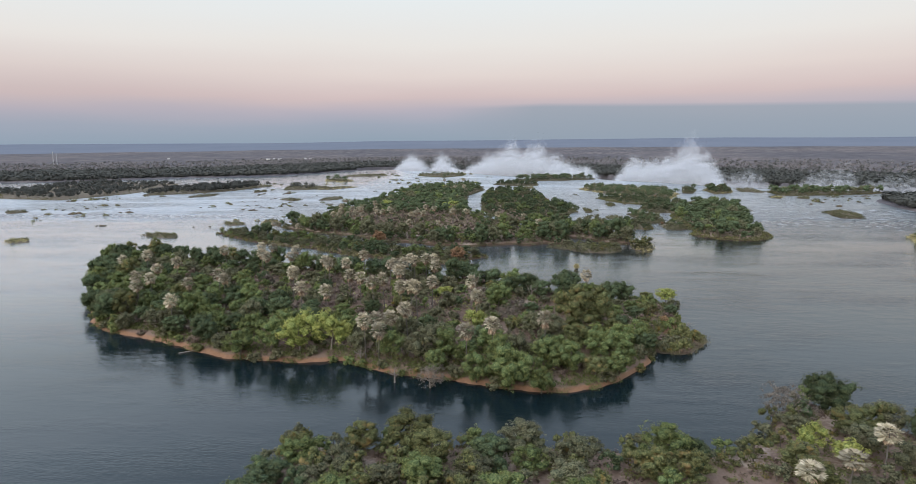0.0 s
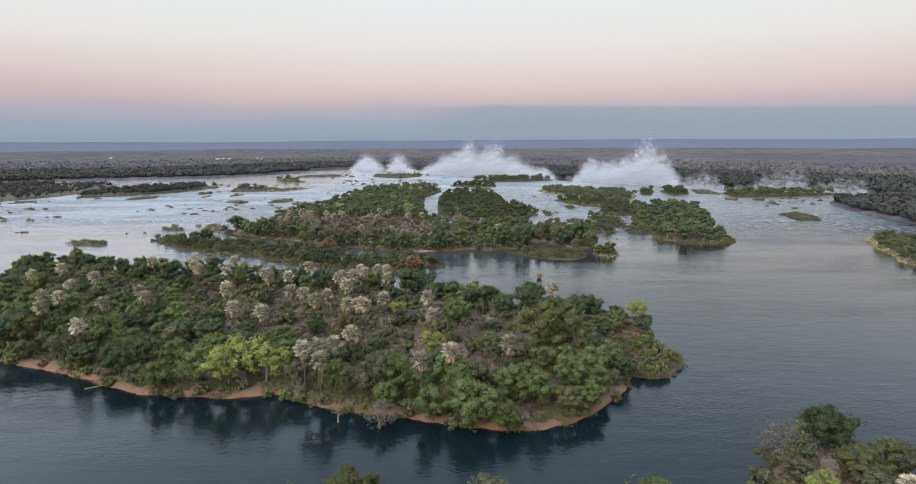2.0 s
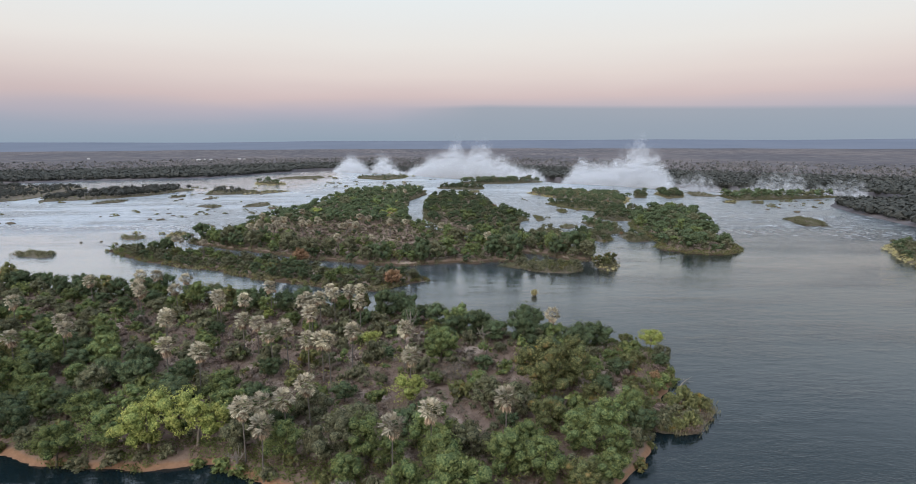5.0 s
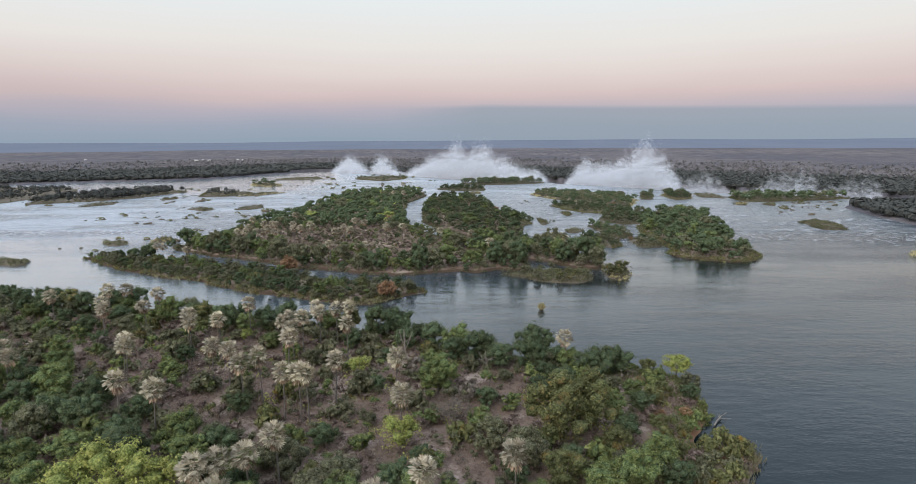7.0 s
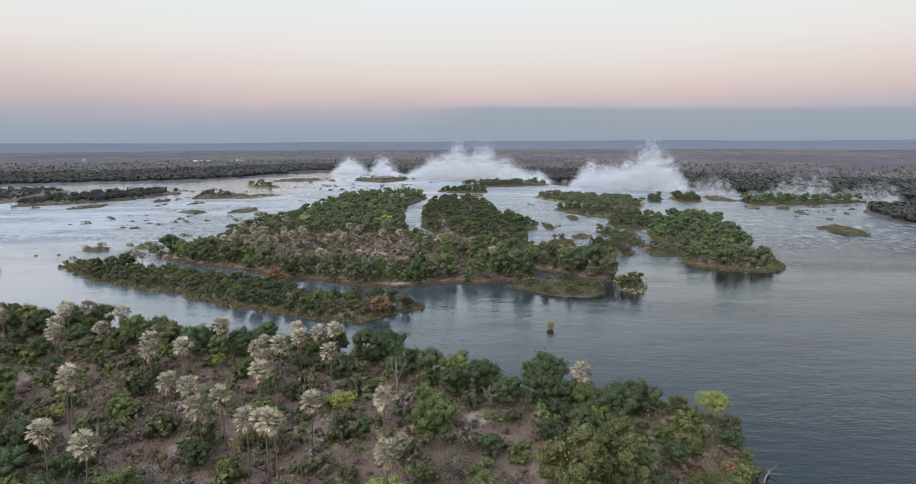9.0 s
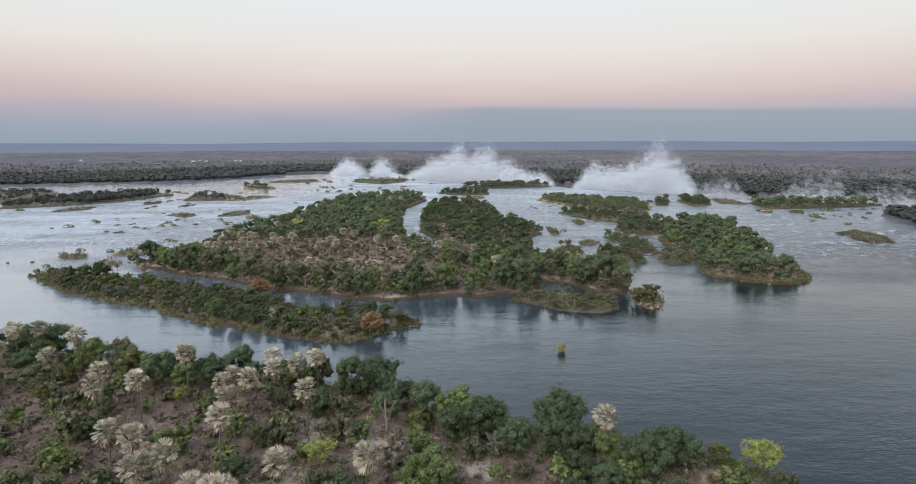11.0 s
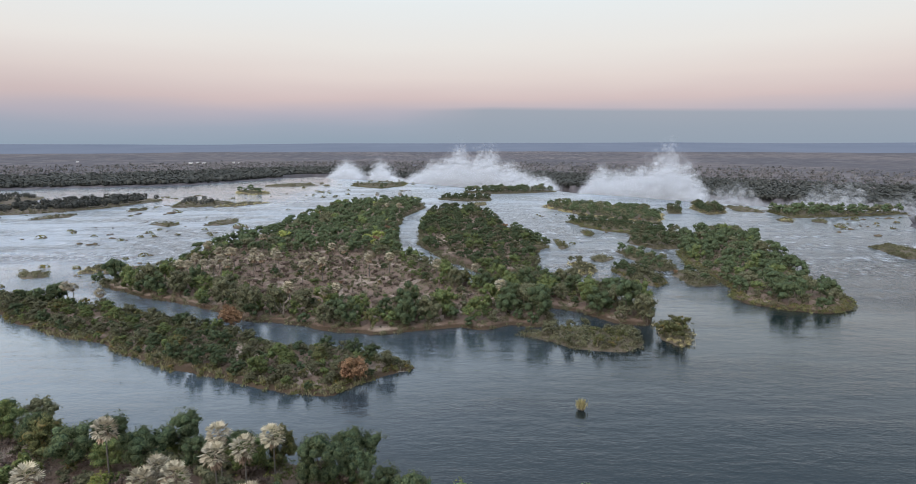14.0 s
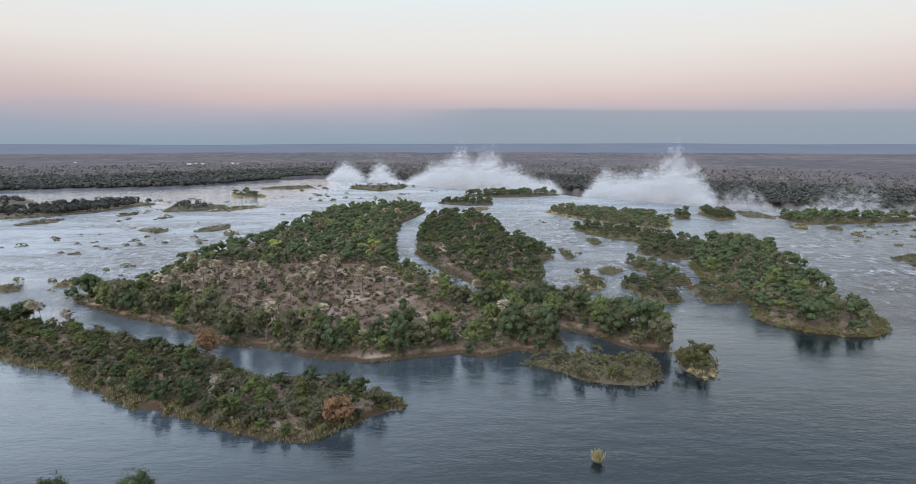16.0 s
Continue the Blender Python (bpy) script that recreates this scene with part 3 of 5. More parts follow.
def island(name, cell, mat, label):
    o = np.asarray(outline_of(name), dtype=float)
    lo, hi = o.min(0) - 5, o.max(0) + 5
    xs, ys = np.arange(lo[0], hi[0] + cell, cell), np.arange(lo[1], hi[1] + cell, cell)
    X, Y = np.meshgrid(xs, ys)
    P = np.stack([X, Y], -1)
    d = shore_in(P, o)
    Z = land_height(d, P, BANK_TOP.get(name, 2.0 if name == "near_bank" else 0.9))
    V = np.stack([X, Y, Z], -1).reshape(-1, 3)
    idx = np.arange(len(V)).reshape(X.shape)
    F = np.stack([idx[:-1, :-1], idx[:-1, 1:], idx[1:, 1:], idx[1:, :-1]], -1).reshape(-1, 4)
    keep = (d.ravel()[F] > -3.2).any(1)
    F = F[keep]
    used, inv = np.unique(F, return_inverse=True)
    ob = new(name, mesh_np(name, V[used], inv.reshape(-1, 4), mat, True))
    return tagged(ob, label, "island", kind="structure")


# ---- ground, water, ridge ----
def ground_sheet():
    """One sheet from behind the camera to the horizon: river bed, mainland, and the chasm beyond the lip of the falls."""
    xs = np.concatenate([np.linspace(-4800, -1000, 40)[:-1], np.arange(-1000, 700, 14), np.linspace(700, 4800, 42)])
    ys = np.concatenate([np.linspace(-1500, 300, 20)[:-1], np.arange(300, 1700, 14), np.linspace(1700, 4750, 60)])
    X, Y = np.meshgrid(xs, ys)
    P = np.stack([X, Y], -1)
    river = LEFT_BANK + LIP + RIGHT_BANK + [(-4800, -1500)]
    d = -inside_by(P, river) + 5 * wobble(P, 45.0, 1.0)
    lip_d = inside_by(P, LIP + [(600, 760), (-120, 1480)])
    rise = np.clip(d * 0.25, -2.5, 3.5) + np.clip(d / 300, 0, 1) * 1.6 * wobble(P, 260.0, 2.0)
    far = np.clip((np.hypot(X, Y) - 2300) / 1900, 0, 1)
    rise = rise + np.where(d > 0, 16 * far * far * (3 - 2 * far), 0)
    lipline = np.asarray(LIP, dtype=float)
    near = np.full(X.shape, 1e9)
    for (ax, ay), (bx, by) in zip(lipline[:-1], lipline[1:]):
        dx, dy = bx - ax, by - ay
        s = np.clip(((X - ax) * dx + (Y - ay) * dy) / (dx * dx + dy * dy), 0, 1)
        near = np.minimum(near, np.hypot(X - ax - s * dx, Y - ay - s * dy))
    chasm = (d > -4) & (near < 62)
    Z = np.where(chasm, -70.0, rise)
    V = np.stack([X, Y, Z], -1).reshape(-1, 3)
    idx = np.arange(len(V)).reshape(X.shape)
    F = np.stack([idx[:-1, :-1], idx[:-1, 1:], idx[1:, 1:], idx[1:, :-1]], -1).reshape(-1, 4)
    return tagged(new("ground", mesh_np("ground", V, F, PLAIN, True)), "dry grey-brown woodland plain, haze in its colour, reaching to the horizon", "ground", kind="structure")


ground_sheet()


def water_sheet():
    bm = bmesh.new()
    river = LEFT_BANK[:-1] + LIP + RIGHT_BANK + [(-4800, -1500)]
    # the banks run under the land
    vs = [bm.verts.new((x, y, 0)) for x, y in river]
    f = bm.faces.new(vs)
    if f.normal.z < 0:
        f.normal_flip()
    bmesh.ops.triangulate(bm, faces=[f])
    bm.normal_update()
    for f in bm.faces:
        if f.normal.z < 0:
            f.normal_flip()
    me = bpy.data.meshes.new("water")
    bm.to_mesh(me)
    bm.free()
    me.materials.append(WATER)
    return tagged(new("water", me), "broad slate-grey river with ripples and broken rapids", "river", kind="structure")


water_sheet()


def ridge():
    """Low hills along the skyline, their blue haze painted into the colour."""
    V, F = [], []
    n = 220
    for i in range(n + 1):
        a = radians(-62 + 124 * i / n)
        for r, k in ((3500, 0.02), (4050, 0.46), (4300, 0.72), (4550, 0.88), (4800, 1.0)):
            h = 62 + 3.5 * math.sin(a * 3.1 + 0.4) + 2.0 * math.sin(a * 9.0 + 1) + 1.0 * math.sin(a * 23.0) + 2.5 * k * math.sin(a * 13 + r * 0.01)
            V.append((r * math.sin(a), r * math.cos(a), 2 + k * h))
    for i in range(n):
        for j in range(4):
            F.append((i * 5 + j, i * 5 + 5 + j, i * 5 + 6 + j, i * 5 + 1 + j))
    return tagged(new("backdrop_ridge", mesh_np("backdrop_ridge", V, F, RIDGE, True)), "low ridge on the horizon, painted haze-blue", "hills", kind="structure")


ridge()

SOIL_LABEL = "low island of dry brown soil with a red earth bank"
for isl in ISLANDS:
    big = isl in ("palm_island", "middle_island", "strip_island", "east_island", "inner_island")
    island(isl, 1.3 if isl == "palm_island" else (2.2 if big else 2.6), (SOIL if isl == "palm_island" else SOIL_DARK) if big else MUD, SOIL_LABEL if big else "low islet of dark mud and rock in the river")
island("near_bank", 1.6, SOIL_DARK, "wooded river bank of dry sandy soil")


# ---- trees ----
def ico():
    bm = bmesh.new()
    bmesh.ops.create_icosphere(bm, subdivisions=1, radius=1.0)
    V = np.array([v.co for v in bm.verts])
    F = np.array([[v.index for v in f.verts] for f in bm.faces])
    bm.free()
    return V, F


ICO_V, ICO_F = ico()


def mesh_groups(name, groups):
    """One mesh from groups (V, F, material), with three- and four-cornered faces."""
    mats, Vs, loops, counts, ids, o = [], [], [], [], [], 0
    for V, F, mat in groups:
        if mat not in mats:
            mats.append(mat)
        Vs.append(V)
        loops.append((F + o).ravel())
        counts.append(np.full(len(F), F.shape[1]))
        ids.append(np.full(len(F), mats.index(mat)))
        o += len(V)
    V, L, K, M = np.concatenate(Vs).astype(np.float32), np.concatenate(loops).astype(np.int32), np.concatenate(counts), np.concatenate(ids).astype(np.int32)
    me = bpy.data.meshes.new(name)
    me.vertices.add(len(V))
    me.vertices.foreach_set("co", V.ravel())
    me.loops.add(len(L))
    me.loops.foreach_set("vertex_index", L)
    me.polygons.add(len(K))
    me.polygons.foreach_set("loop_start", np.concatenate([[0], np.cumsum(K)[:-1]]).astype(np.int32))
    for mat in mats:
        me.materials.append(mat)
    me.update(calc_edges=True)
    me.polygons.foreach_set("material_index", M)
    me.polygons.foreach_set("use_smooth", K == 3)
    me.validate()
    return me


def crown_groups(seed, leafk, rx, rz, zc, lobes, leaves, leaf, airy=0.0, tufts=15, bulge=(0.17, 0.32)):
    """A crown of leafy lobes, each set with tufts of leaves; outline uneven, with dark gaps between."""
    rng = np.random.default_rng(seed)
    c = unit(rng.normal(size=(lobes, 3)) + (0, 0, 0.05)) * rng.uniform(0.42, 0.82, (lobes, 1)) * (rx, rx, rz)
    c[:, 2] = np.maximum(c[:, 2], -0.80 * zc)
    c[0] = (0, 0, rz * 0.30)
    c[1] = (rng.normal() * 0.15 * rx, rng.normal() * 0.15 * rx, rz * 0.55)
    r = rng.uniform(*bulge, lobes) * rx
    P, D, groups = [], [], []
    for i in range(lobes):
        d = unit(rng.normal(size=(tufts, 3)) + (0, 0, 0.30))
        p = c[i] + d * r[i] * (1, 1, 0.85) * rng.uniform(0.90, 1.10, (tufts, 1))
        ok = np.ones(tufts, dtype=bool)
        for j in range(lobes):
            if j != i:
                ok &= np.linalg.norm((p - c[j]) / (1, 1, 0.85), axis=1) > r[j] * 0.80
        ok &= (p[:, 2] + zc > 0.3) & (rng.random(tufts) > airy * 0.6)
        P.append(p[ok])
        D.append(d[ok])
        # lobe core in the darker colours that carry the crown's inner shade
        if SHADE_MASS[leafk] and rng.random() > airy * 1.3:
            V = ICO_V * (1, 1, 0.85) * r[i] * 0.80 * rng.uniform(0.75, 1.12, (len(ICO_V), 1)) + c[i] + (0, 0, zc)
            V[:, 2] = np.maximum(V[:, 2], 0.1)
            groups.append((V, ICO_F, SHADE_MASS[leafk]))
    P, D = np.concatenate(P), np.concatenate(D)
    per = max(2, int(leaves / len(P)))
    wide = 0.035 * rx + 0.08
    out = rng.normal(size=(len(P), per, 3))
    C = P[:, None] + out * wide * (1, 1, 0.75)
    N = D[:, None] * 0.7 + out * 0.45 + rng.normal(size=out.shape) * 0.35 + (0, 0, 0.35)
    C = C.reshape(-1, 3)
    C[:, 2] = np.maximum(C[:, 2] + zc, 0.1)
    V = leaf_tris(rng, C, N.reshape(-1, 3), leaf)
    groups.append((V, tri_faces(V), LEAF[leafk]))
    return groups


def trunk_mesh(seed, height, spread, radius, mat, limbs=4, twigs=0, name="trunk"):
    rng = np.random.default_rng(seed)
    top = height * 0.55
    sway = rng.normal(size=2) * 0.05 * height
    stem = [(0, 0, -0.4), (sway[0] * 0.3, sway[1] * 0.3, top * 0.5), (sway[0], sway[1], top), (sway[0] * 1.5, sway[1] * 1.5, height * 0.9)]
    pieces = [tube(stem, (radius * 1.35, radius, radius * 0.7, radius * 0.12), 7)]
    for i in range(limbs):
        a = 2 * math.pi * (i + rng.random() * 0.7) / limbs
        z0 = top * rng.uniform(0.45, 1.0)
        b = np.array((sway[0] * z0 / top, sway[1] * z0 / top, z0))
        e = np.array((math.cos(a) * spread * rng.uniform(0.6, 0.95), math.sin(a) * spread * rng.uniform(0.6, 0.95), height * rng.uniform(0.62, 0.95)))
        m = (b + e) / 2 + (0, 0, -0.06 * height)
        pieces.append(tube([b, m, e], (radius * 0.5, radius * 0.33, radius * 0.08), 5))
        for k in range(twigs):
            s = m + (e - m) * rng.uniform(-0.3, 0.8)
            t = s + unit(rng.normal(size=3) + (math.cos(a) * 0.6, math.sin(a) * 0.6, 0.7)) * spread * rng.uniform(0.25, 0.5)
            pieces.append(tube([s, (s + t) / 2 + rng.normal(size=3) * 0.08, t], (radius * 0.16, radius * 0.1, radius * 0.03), 4))
    V, F = join(pieces)
    return mesh_np(name, V, F, mat, True)


# kind: leaf, crown half width, crown half height, middle height, lobes, gaps, label
KINDS = {
    "dark": ("dark", 5.6, 4.5, 5.6, 15, 0.05, "dense dark green riverside tree with a rounded crown"),
    "green": ("green", 5.3, 4.7, 5.6, 16, 0.08, "fresh green leafy tree with a billowing crown"),
    "olive": ("olive", 5.4, 4.2, 5.0, 15, 0.12, "grey-green tree with a soft rounded crown"),
    "lime": ("lime", 5.2, 4.2, 5.9, 14, 0.30, "bright yellow-green tree with open branches"),
    "amber": ("amber", 5.6, 5.2, 6.4, 17, 0.05, "tall green tree with leaves turning amber"),
    "rust": ("rust", 3.2, 2.5, 3.2, 9, 0.20, "small tree with rust-brown dry leaves"),
    "scrub": ("dry", 2.4, 1.5, 1.2, 5, 0.1, "dry brown thorn bush"),
    "bush": ("olive", 2.5, 1.8, 1.5, 5, 0.1, "grey-green bush"),
    "leafy": ("green", 2.5, 1.9, 1.6, 5, 0.1, "leafy green bush"),
    "gold": ("amber", 2.2, 1.6, 1.3, 5, 0.1, "olive and amber bush"),
    "bare": ("grey", 2.4, 1.6, 1.3, 5, 0.2, "leafless grey bush"),
    "grey": ("grey", 4.6, 3.0, 3.6, 12, 0.35, "nearly leafless grey twiggy tree"),
}
TREES = {}


def tree_groups(kind, lod, var):
    leafk, rx, rz, zc, lobes, airy, label = KINDS[kind]
    n, size, lobes, tufts = ((3000, 0.19, lobes * 2 + 6, 14), (380, 0.38, 14, 6), (120, 0.26, 5, 7), (1000, 0.27, lobes + 10, 9))[lod]
    seed = hash_of(kind) + 31 * var + 7 * lod
    if kind == "grey":
        size = size * 0.8
    return crown_groups(seed, leafk, rx, rz, zc, lobes, int(n), size, airy, tufts, ((0.19, 0.35), (0.24, 0.40), (0.30, 0.50), (0.20, 0.36))[lod])


def tree_template(kind, lod, var):
    leafk, rx, rz, zc, lobes, airy, label = KINDS[kind]
    seed = hash_of(kind) + 31 * var + 7 * lod
    trunk = trunk_mesh(seed + 1, zc + rz * 0.6, rx * 0.8, 0.22 if lod == 0 else 0.2, PALE_BARK if kind in ("grey", "lime") else BARK, 5 if lod == 0 else 3)
    return trunk, mesh_groups("crown", tree_groups(kind, lod, var)), label


def hash_of(word):
    return sum((i + 3) * ord(c) for i, c in enumerate(word))


def plant_tree(kind, lod, var, x, y, z, scale, turn, group, squash=1.0):
    key = (kind, lod, var)
    m = Matrix.LocRotScale((x, y, z), Euler((0, 0, turn)), (scale, scale, scale * squash))
    if key not in TREES:
        trunk, crown, label = tree_template(kind, lod, var)
        root = thing("tree", label, "tree", group)
        part("trunk", trunk, root)
        part("crown", crown, root)
        root.matrix_basis = m
        TREES[key] = root
        return root
    src = TREES[key]
    keep = src.scale.copy()
    src.scale = (1, 1, 1)
    ob = copy_thing(src, m)
    src.scale = keep
    ob["group"] = group
    return ob


def scatter(rng, name, gap, test, tries):
    """Places on an island, at least gap apart, that pass test(inside distance, places)."""
    o = np.asarray(outline_of(name), dtype=float)
    P = rng.uniform(o.min(0), o.max(0), (tries, 2))
    d = shore_in(P, o)
    P = P[test(d, P)]
    got = np.zeros((0, 2))
    for p in P:
        if not len(got) or ((got - p) ** 2).sum(1).min() > gap * gap:
            got = np.concatenate([got, p[None]])
    return got


def pick(rng, mix):
    names = list(mix)
    w = np.array([mix[k] for k in names], dtype=float)
    return names[rng.choice(len(names), p=w / w.sum())]


def wood(name, seed, gap, test, mix, lo, hi, lod, group, tries=6000, squash=(0.8, 1.05), skip=(), variants=3):
    rng = np.random.default_rng(seed)
    P = scatter(rng, name, gap, test, tries)
    Z = np.maximum(height_at(name, P), 0.2)
    for (x, y), z in zip(P, Z):
        if any((x - a) ** 2 + (y - b) ** 2 < r * r for a, b, r in skip):
            continue
        plant_tree(pick(rng, mix), lod, int(rng.integers(variants)), x, y, z - 0.15, rng.uniform(lo, hi), rng.uniform(0, 6.28), group, rng.uniform(*squash))


def wood_stuff(name, seed, gap, test, mix, lo, hi, label, tries=6000, squash=(0.8, 1.05), obname="island_trees", lod=1):
    """Trees too many or too far to count, joined into one mesh for the island."""
    rng = np.random.default_rng(seed)
    P = scatter(rng, name, gap, test, tries)
    Z = height_at(name, P)
    groups = []
    for (x, y), z in zip(P, Z):
        kind, var = pick(rng, mix), int(rng.integers(3))
        if (kind, var, lod) not in STOCK:
            zc, rz = KINDS[kind][3], KINDS[kind][2]
            stem = tube([(0, 0, -0.4), (0.2, 0.1, zc * 0.6), (0.3, 0.3, zc)], (0.26, 0.18, 0.08), 5)
            STOCK[kind, var, lod] = tree_groups(kind, lod, var) + [(*stem, BARK)]
        a, sc, sq = rng.uniform(0, 6.28), rng.uniform(lo, hi), rng.uniform(*squash)
        R = np.array(((math.cos(a), math.sin(a), 0), (-math.sin(a), math.cos(a), 0), (0, 0, sq))) * sc
        groups += [(V @ R + (x, y, z - 0.15), F, mat) for V, F, mat in STOCK[kind, var, lod]]
    return tagged(new(obname, mesh_groups(obname, groups)), label, "trees", kind="stuff")


STOCK = {}


def brush(name, seed, count, test, leafk, label, size=(0.5, 1.4), leaves=26, leaf=0.24, tall=0.8, obname="shrubs", tries=None, lift=0.0):
    """Low growth nobody could count: many small shrubs in one mesh."""
    rng = np.random.default_rng(seed)
    o = np.asarray(outline_of(name), dtype=float)
    P = rng.uniform(o.min(0), o.max(0), (tries or count * 4, 2))
    P = P[test(shore_in(P, o), P)][:count]
    if not len(P):
        return None
    Z = np.maximum(height_at(name, P), 0.15)
    n = len(P)
    s = rng.uniform(*size, n)
    d = unit(rng.normal(size=(n, leaves, 3)) + (0, 0, 0.5))
    d[..., 2] = np.abs(d[..., 2])
    C = np.concatenate([P, Z[:, None]], 1)[:, None, :] + d * s[:, None, None] * rng.uniform(0.45, 1.05, (n, leaves, 1)) * (1, 1, tall * 1.2)
    C[..., 2] += lift
    N = d + rng.normal(size=d.shape) * 0.5
    V = leaf_tris(rng, C.reshape(-1, 3), N.reshape(-1, 3), np.repeat(leaf * np.sqrt(s), leaves))
    ob = new(obname, mesh_np(obname, V, tri_faces(V), LEAF[leafk]))
    return tagged(ob, label, "shrubs", kind="stuff")


def reeds(name, seed, count, test, label, height=(0.9, 2.0), leafk="reed", blades=14, obname="reeds"):
    """Stands of upright blades."""
    rng = np.random.default_rng(seed)
    o = np.asarray(outline_of(name), dtype=float)
    P = rng.uniform(o.min(0) - 2, o.max(0) + 2, (count * 6, 2))
    P = P[test(shore_in(P, o), P)][:count]
    if not len(P):
        return None
    Z = np.maximum(height_at(name, P), -0.3)
    n = len(P)
    h = rng.uniform(*height, n)[:, None] * rng.uniform(0.6, 1.1, (n, blades))
    base = np.concatenate([P, Z[:, None]], 1)[:, None, :] + rng.normal(size=(n, blades, 3)) * (0.45, 0.45, 0.05)
    lean = rng.normal(size=(n, blades, 3)) * 0.28
    lean[..., 2] = 1
    tip = base + unit(lean) * h[..., None]
    w = unit(np.cross(lean, rng.normal(size=lean.shape))) * rng.uniform(0.04, 0.10, (n, blades, 1))
    mid = base + (tip - base) * 0.55
    V = np.stack([base, mid - w, tip, mid + w], 2).reshape(-1, 3)
    ob = new(obname, mesh_np(obname, V, quad_faces(V), LEAF[leafk]))
    return tagged(ob, label, "reeds", kind="stuff")


# ---- palms ----
def fan(rng, at, out, stalk, size, droop, roll=0.5, spread=105, k=10):
    """One fan leaf: a stalk and a pleated disc of stiff blades, parted at their tips, rolled about its stalk."""
    out = unit(out)
    side = unit(np.cross(out, (0.01, 0.02, 1.0)))
    upv = np.cross(side, out)
    w0 = rng.uniform(-roll, roll)
    side, upv = side * math.cos(w0) + upv * math.sin(w0), upv * math.cos(w0) - side * math.sin(w0)
    c = at + out * stalk - np.array((0, 0, droop * stalk * 0.3))
    V, F = [at - side * 0.03, at + side * 0.03, c + side * 0.02, c - side * 0.02], [(0, 1, 2, 3)]
    half = radians(spread) / k
    for i in range(k):
        a = radians(spread) * (2 * (i + 0.5) / k - 1)
        d = out * math.cos(a) + side * math.sin(a)
        w = (side * math.cos(a) - out * math.sin(a)) * size
        reach = size * rng.uniform(0.88, 1.08) * (1 - 0.22 * (a / radians(spread)) ** 2)
        sag = np.array((0, 0, droop * size * rng.uniform(0.3, 1.0)))
        cup = upv * size * 0.10 * abs(a)
        m = c + d * reach * 0.62 + cup - sag * 0.3
        tip = c + d * reach + cup * 1.6 - sag
        fold = upv * size * 0.05
        o = len(V)
        V += [c, m - w * half * 0.60 - fold, tip, m + w * half * 0.60 + fold]
        F.append((o, o + 1, o + 2, o + 3))
    return np.array(V), np.array(F)


PALMS = {}


def palm_template(var):
    rng = np.random.default_rng(900 + var)
    h = 11.0
    lean = rng.normal(size=2) * (0.5 if var < 3 else 1.1)
    pts = [(lean[0] * s * s, lean[1] * s * s, -0.4 + (h + 0.4) * s) for s in (0, 0.25, 0.5, 0.75, 1.0)]
    V, F = tube(pts, (0.22, 0.15, 0.13, 0.14, 0.13), 7)
    trunk = mesh_np("trunk", V, F, PALM_BARK, True)
    top = np.array((lean[0], lean[1], h))
    live, dead = [], []
    for i in range(30):
        a, e = i * 2.4 + rng.uniform(-0.35, 0.35), math.asin(np.clip(-0.70 + 1.66 * (i + 0.5) / 30, -1, 1))
        o = np.array((math.cos(a) * math.cos(e), math.sin(a) * math.cos(e), math.sin(e)))
        live.append(fan(rng, top + o * 0.12, o, rng.uniform(1.15, 1.55), rng.uniform(1.15, 1.42), 0.12))
    for i in range(13):
        a, e = i * 2.4 + rng.uniform(-0.4, 0.4), rng.uniform(-1.4, -0.75)
        o = np.array((math.cos(a) * math.cos(e), math.sin(a) * math.cos(e), math.sin(e)))
        dead.append(fan(rng, top + (0, 0, -0.1), o, rng.uniform(0.9, 1.5), rng.uniform(0.95, 1.3), 0.45, 0.7, 55, 6))
    V, F = join(live)
    crown = mesh_np("crown", V, F, LEAF["palm"])
    V, F = join(dead)
    husk = mesh_np("dead_fronds", V, F, LEAF["husk"])
    return trunk, crown, husk


def plant_palm(var, x, y, z, height, turn, group, fat=1.0):
    s = height / 11.0
    m = Matrix.LocRotScale((x, y, z), Euler((0, 0, turn)), (fat, fat, s))
    if var not in PALMS:
        trunk, crown, husk = palm_template(var)
        root = thing("palm", "tall fan palm with grey-green fronds and a skirt of dead leaves", "palm", group)
        part("trunk", trunk, root)
        part("crown", crown, root)
        part("dead_fronds", husk, root, "hanging dry tan fronds")
        root.matrix_basis = m
        PALMS[var] = root
        return root
    src = PALMS[var]
    keep = src.scale.copy()
    src.scale = (1, 1, 1)
    ob = copy_thing(src, m)
    src.scale = keep
    ob["group"] = group
    return ob


PALM_ROW_BACK = [(-119, 285), (-115, 289), (-101, 284), (-98, 268), (-79, 255), (-74, 245), (-68, 251), (-64, 266), (-49, 249), (-48, 254), (-44, 242),
                 (-43, 249), (-43, 268), (-40, 258), (-35, 259), (-32, 266), (-29, 243), (31, 232)]
PALM_ROW_MID = [(-60, 225), (-56, 225), (-45, 216), (-42, 229), (-27, 214), (-13, 216), (-48, 212), (-112, 225), (-84, 229), (-71, 201), (-61, 196),
                (-37, 206), (-31, 204), (-33, 205), (-10, 193), (-41, 168), (-38, 170), (-34, 173), (-30, 177), (-4, 166), (11, 170), (-11, 160), (-36, 163)]
